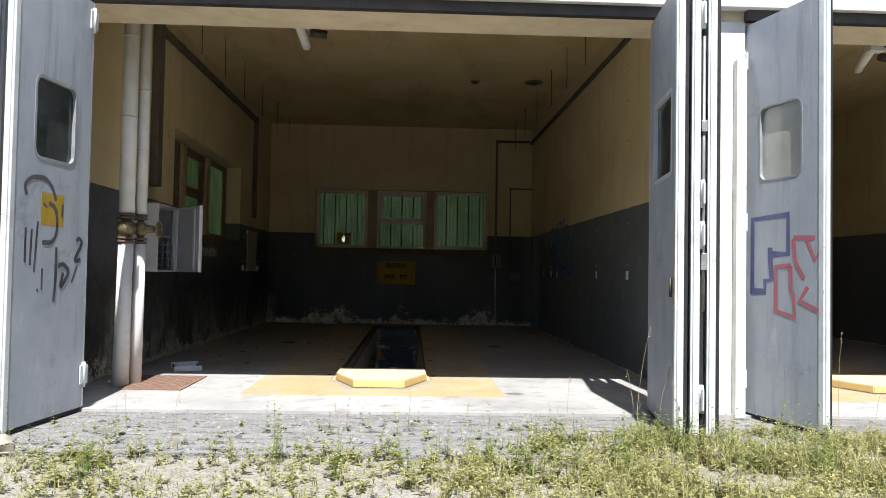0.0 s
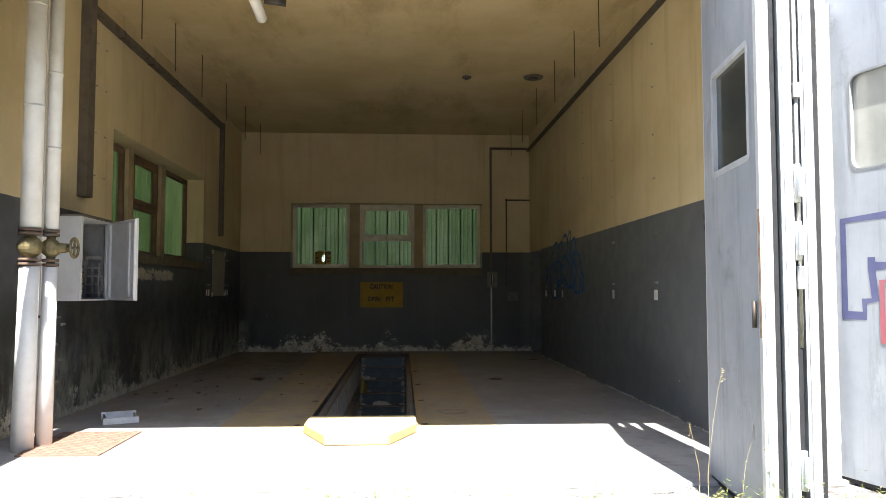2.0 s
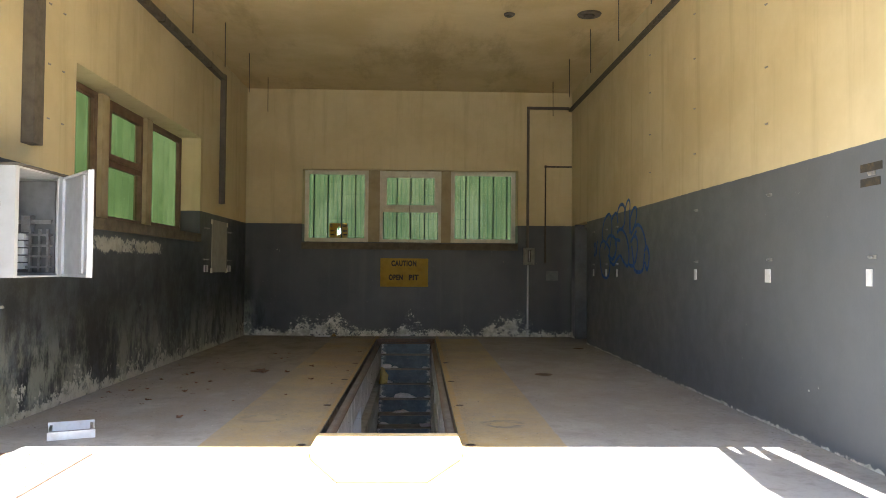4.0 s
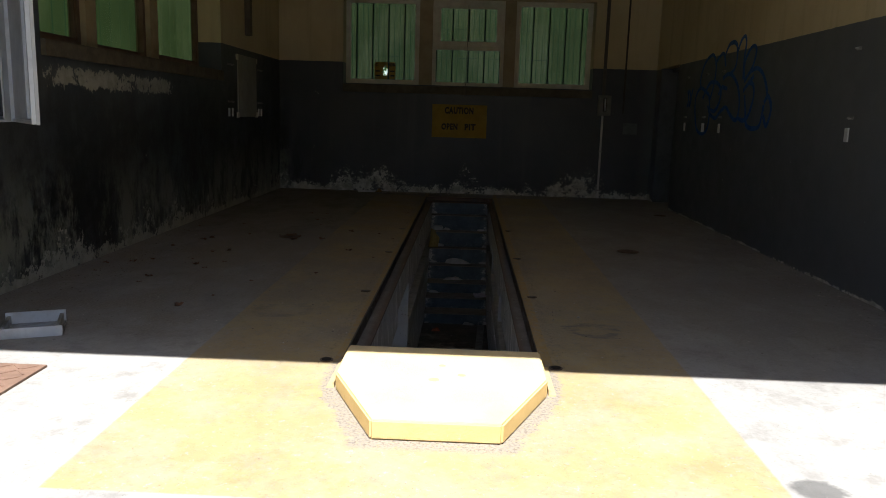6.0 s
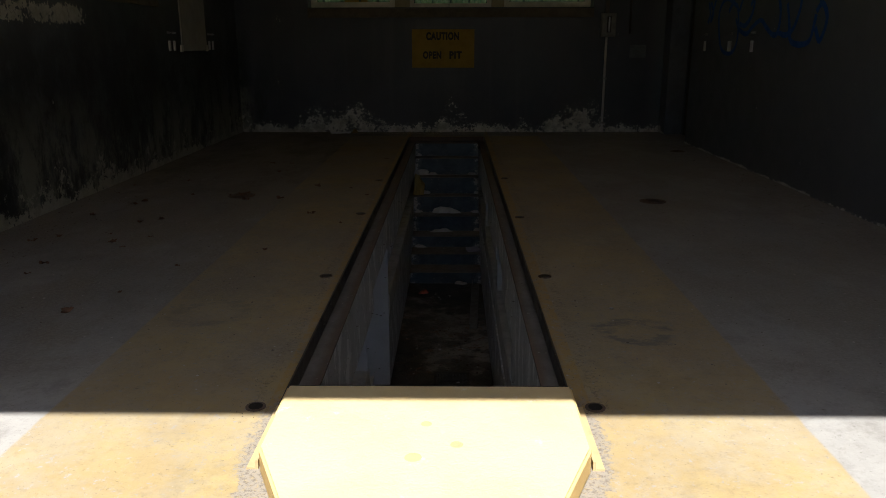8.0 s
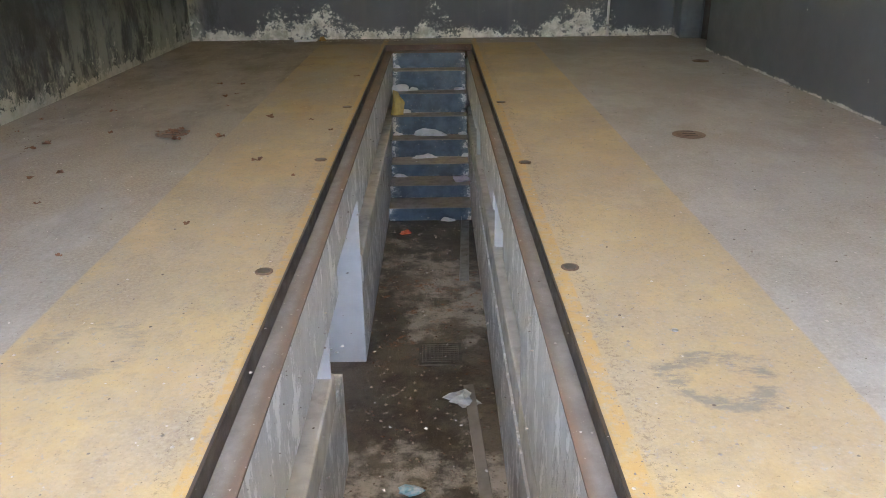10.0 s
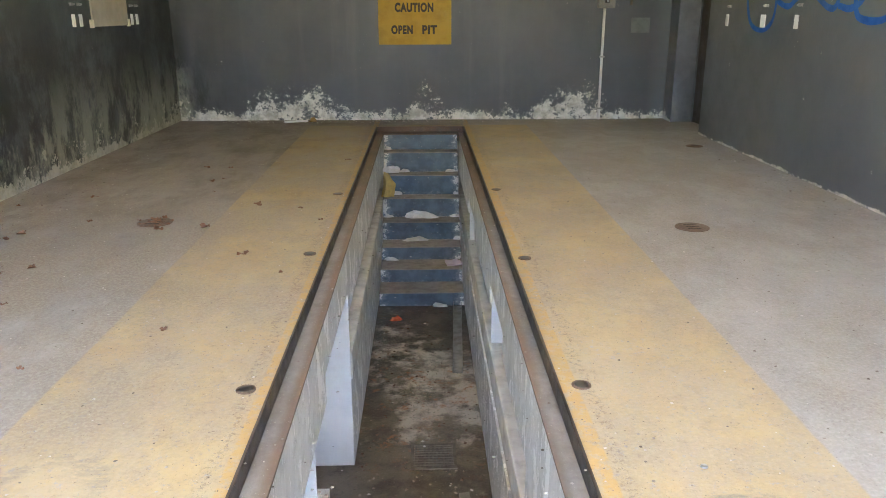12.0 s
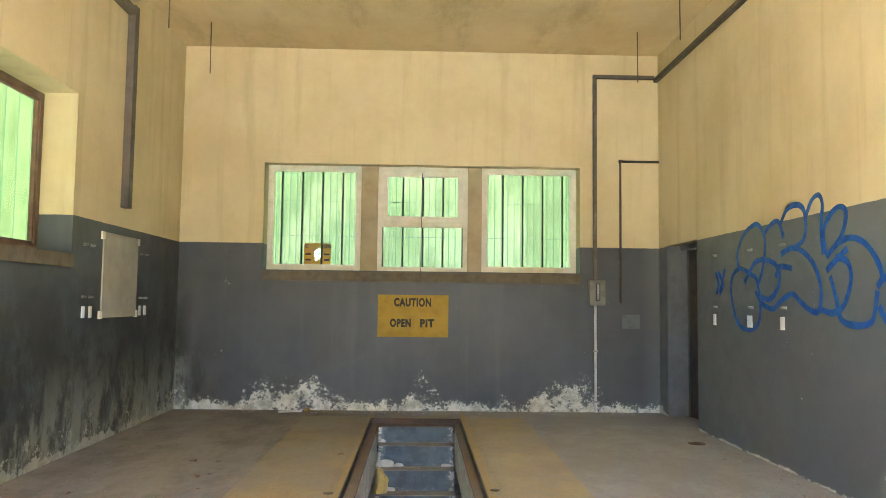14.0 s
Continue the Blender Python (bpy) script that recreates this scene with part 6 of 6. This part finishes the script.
def blades(n, area, h0, h1, seed):
    r = random.Random(seed)
    verts, faces = [], []
    tries = 0
    while len(faces) < n * 2 and tries < n * 12:
        tries += 1
        x, y = r.uniform(area[0], area[1]), r.uniform(area[2], area[3])
        if r.random() > density(x, y):
            continue
        h = r.uniform(h0, h1) * (0.5 + 0.7 * density(x, y))
        a, lean, w = r.uniform(0, 6.28), r.uniform(0.1, 0.7) * h, r.uniform(0.002, 0.0045)
        dx, dy = math.cos(a), math.sin(a)
        k = len(verts)
        for f, ww in ((0, 1), (0.55, 0.8), (1, 0.08)):
            ox, oy, oz = dx * lean * f * f, dy * lean * f * f, h * f * (1 - 0.15 * f)
            verts += [(x + ox - dy * w * ww, y + oy + dx * w * ww, GZ + oz), (x + ox + dy * w * ww, y + oy - dx * w * ww, GZ + oz)]
        faces += [(k, k + 1, k + 3, k + 2), (k + 2, k + 3, k + 5, k + 4)]
    me = bpy.data.meshes.new("grass")
    me.from_pydata(verts, [], faces)
    return me


def weeds(n, area, seed, tall=0.22):
    """Bushy weeds: a stem with pairs of small leaves all the way up."""
    r = random.Random(seed)
    verts, faces = [], []
    made = tries = 0
    mid = None
    while made < n and tries < n * 20:
        tries += 1
        # sprouts stand in tufts
        if mid is None or tries % 5 == 0:
            mid = (r.uniform(area[0], area[1]), r.uniform(area[2], area[3]), r.uniform(0.45, 1.15))
        x, y = mid[0] + r.gauss(0, 0.05), mid[1] + r.gauss(0, 0.05)
        if r.random() > density(x, y) + 0.03:
            continue
        made += 1
        h = tall * mid[2] * r.uniform(0.5, 1.0)
        lx, ly = r.uniform(-0.12, 0.12) * h, r.uniform(-0.12, 0.12) * h
        k = len(verts)
        verts += [(x - 0.002, y, GZ), (x + 0.002, y, GZ), (x + lx, y + ly, GZ + h)]
        faces.append((k, k + 1, k + 2))
        for i in range(r.randint(14, 24)):
            f = r.uniform(0.08, 1.0)
            a, s = r.uniform(0, 6.28), r.uniform(0.010, 0.026) * (1.3 - 0.8 * f)
            cx, cy, cz = x + lx * f, y + ly * f, GZ + h * f
            dx, dy, up = math.cos(a), math.sin(a), r.uniform(-0.1, 0.7)
            k = len(verts)
            verts += [(cx, cy, cz), (cx + dx * s - dy * s * 0.42, cy + dy * s + dx * s * 0.42, cz + up * s), (cx + dx * s * 2, cy + dy * s * 2, cz + up * s * 1.5), (cx + dx * s + dy * s * 0.42, cy + dy * s - dx * s * 0.42, cz + up * s)]
            faces.append((k, k + 1, k + 2, k + 3))
    me = bpy.data.meshes.new("weeds")
    me.from_pydata(verts, [], faces)
    return me


def sparse(n, seed):
    """Thin growth over the wider yard."""
    r = random.Random(seed)
    verts, faces = [], []
    for _ in range(n):
        x, y = r.uniform(-14, 16), r.uniform(-14, 5.3)
        if -4 < x < 5.5 and y > 3.3 or abs(x) < 0.6 and -1 < y < 3.4 or noise.noise(Vector((x * 0.6, y * 0.6, 9))) < -0.1:
            continue
        k, h = len(verts), r.uniform(0.05, 0.14)
        for _b in range(3):
            a, w = r.uniform(0, 6.28), 0.006
            k = len(verts)
            ox, oy = math.cos(a), math.sin(a)
            bx, by = x + r.uniform(-0.05, 0.05), y + r.uniform(-0.05, 0.05)
            verts += [(bx - oy * w, by + ox * w, GZ), (bx + oy * w, by - ox * w, GZ), (bx + ox * h * 0.5, by + oy * h * 0.5, GZ + h)]
            faces.append((k, k + 1, k + 2))
    me = bpy.data.meshes.new("grass")
    me.from_pydata(verts, [], faces)
    return me


stuff("grass", sparse(16000, 41), plant_material("yard_grass", (0.17, 0.20, 0.06), (0.36, 0.34, 0.15)), "sparse dry grass over the yard", "grass")
AREA = (-4.0, 5.5, 3.3, 6.35)
stuff("grass", blades(15000, AREA, 0.05, 0.15, 21), plant_material("grass_green", (0.22, 0.23, 0.08), (0.48, 0.43, 0.22)), "short yellow-green grass before the doors", "grass")
stuff("weeds", weeds(5000, AREA, 22, 0.19), plant_material("weed_green", (0.20, 0.22, 0.07), (0.50, 0.46, 0.22)), "bushy low green weeds before the doors", "weeds")
stuff("weeds", weeds(260, (-2.8, 2.8, 4.8, 6.3), 23, 0.40), plant_material("tall_weed_green", (0.14, 0.19, 0.04), (0.25, 0.28, 0.09)), "taller leafy weeds at the edge of the apron", "weeds")
M_STRAW = plain("dry_straw", (0.42, 0.34, 0.19), (0.32, 0.25, 0.13), 20, 0.8)


def stalk(x, y, h, bend, seed):
    r = random.Random(seed)
    cu = bmesh.new()
    prev = Vector((x, y, GZ))
    for i in range(1, 9):
        f = i / 8
        p = Vector((x + bend * f * f, y + r.uniform(-0.01, 0.01), GZ + h * (f - 0.12 * f * f * abs(bend) * 4)))
        cyl(cu, prev, p, 0.0021 * (1.15 - f * 0.7), 0.0021 * (1.05 - f * 0.7), 5, False)
        prev = p
    for i in range(7):
        q = prev + Vector((r.uniform(-0.018, 0.018), r.uniform(-0.018, 0.018), -0.012 * i))
        cyl(cu, prev + Vector((0, 0, -0.012 * i)), q, 0.003, 0.0005, 4, False)
    thing("dry_stalk", cu, M_STRAW, "dry bent weed stalk by the doors", "stalk", "dry stalks")


for k, (x, y, h, b) in enumerate(((1.22, 6.1, 0.46, 0.02), (1.78, 6.2, 0.85, 0.10), (1.80, 6.35, 0.5, -0.06), (1.88, 6.0, 0.55, 0.08), (1.95, 5.75, 0.5, -0.05), (3.35, 6.2, 0.8, 0.02), (-1.5, 5.5, 0.4, 0.04), (-0.4, 5.4, 0.35, -0.03), (0.4, 5.6, 0.33, 0.05), (2.6, 5.6, 0.4, 0.04), (3.7, 6.3, 0.35, 0.06))):
    stalk(x, y, h, b, k)
# a shrub outside the back window, glimpsed through the torn sign
sh = holder("shrub", "leafy green shrub outside the back window", "shrub", at=(0, 0, 0))
part("trunk", cyl(bmesh.new(), (-1.9, 19.6, GZ), (-1.8, 19.6, 1.4), 0.05, 0.02, 8), M_GREYWOOD, sh)
r = random.Random(31)
bm = bmesh.new()
for i in range(900):
    c = Vector((-1.8 + r.gauss(0, 0.5), 19.6 + r.gauss(0, 0.4), 1.6 + r.gauss(0, 0.5)))
    if c.z < 0.3:
        continue
    u = Vector((r.gauss(0, 1), r.gauss(0, 1), r.gauss(0, 1))).normalized() * 0.05
    v = u.cross(Vector((r.gauss(0, 1), r.gauss(0, 1), r.gauss(0, 1)))).normalized() * 0.025
    bm.faces.new([bm.verts.new(c + q) for q in (-u, v, u, -v)])
part("crown", bm, plant_material("shrub_leaf", (0.06, 0.12, 0.03), (0.12, 0.19, 0.05)), sh)
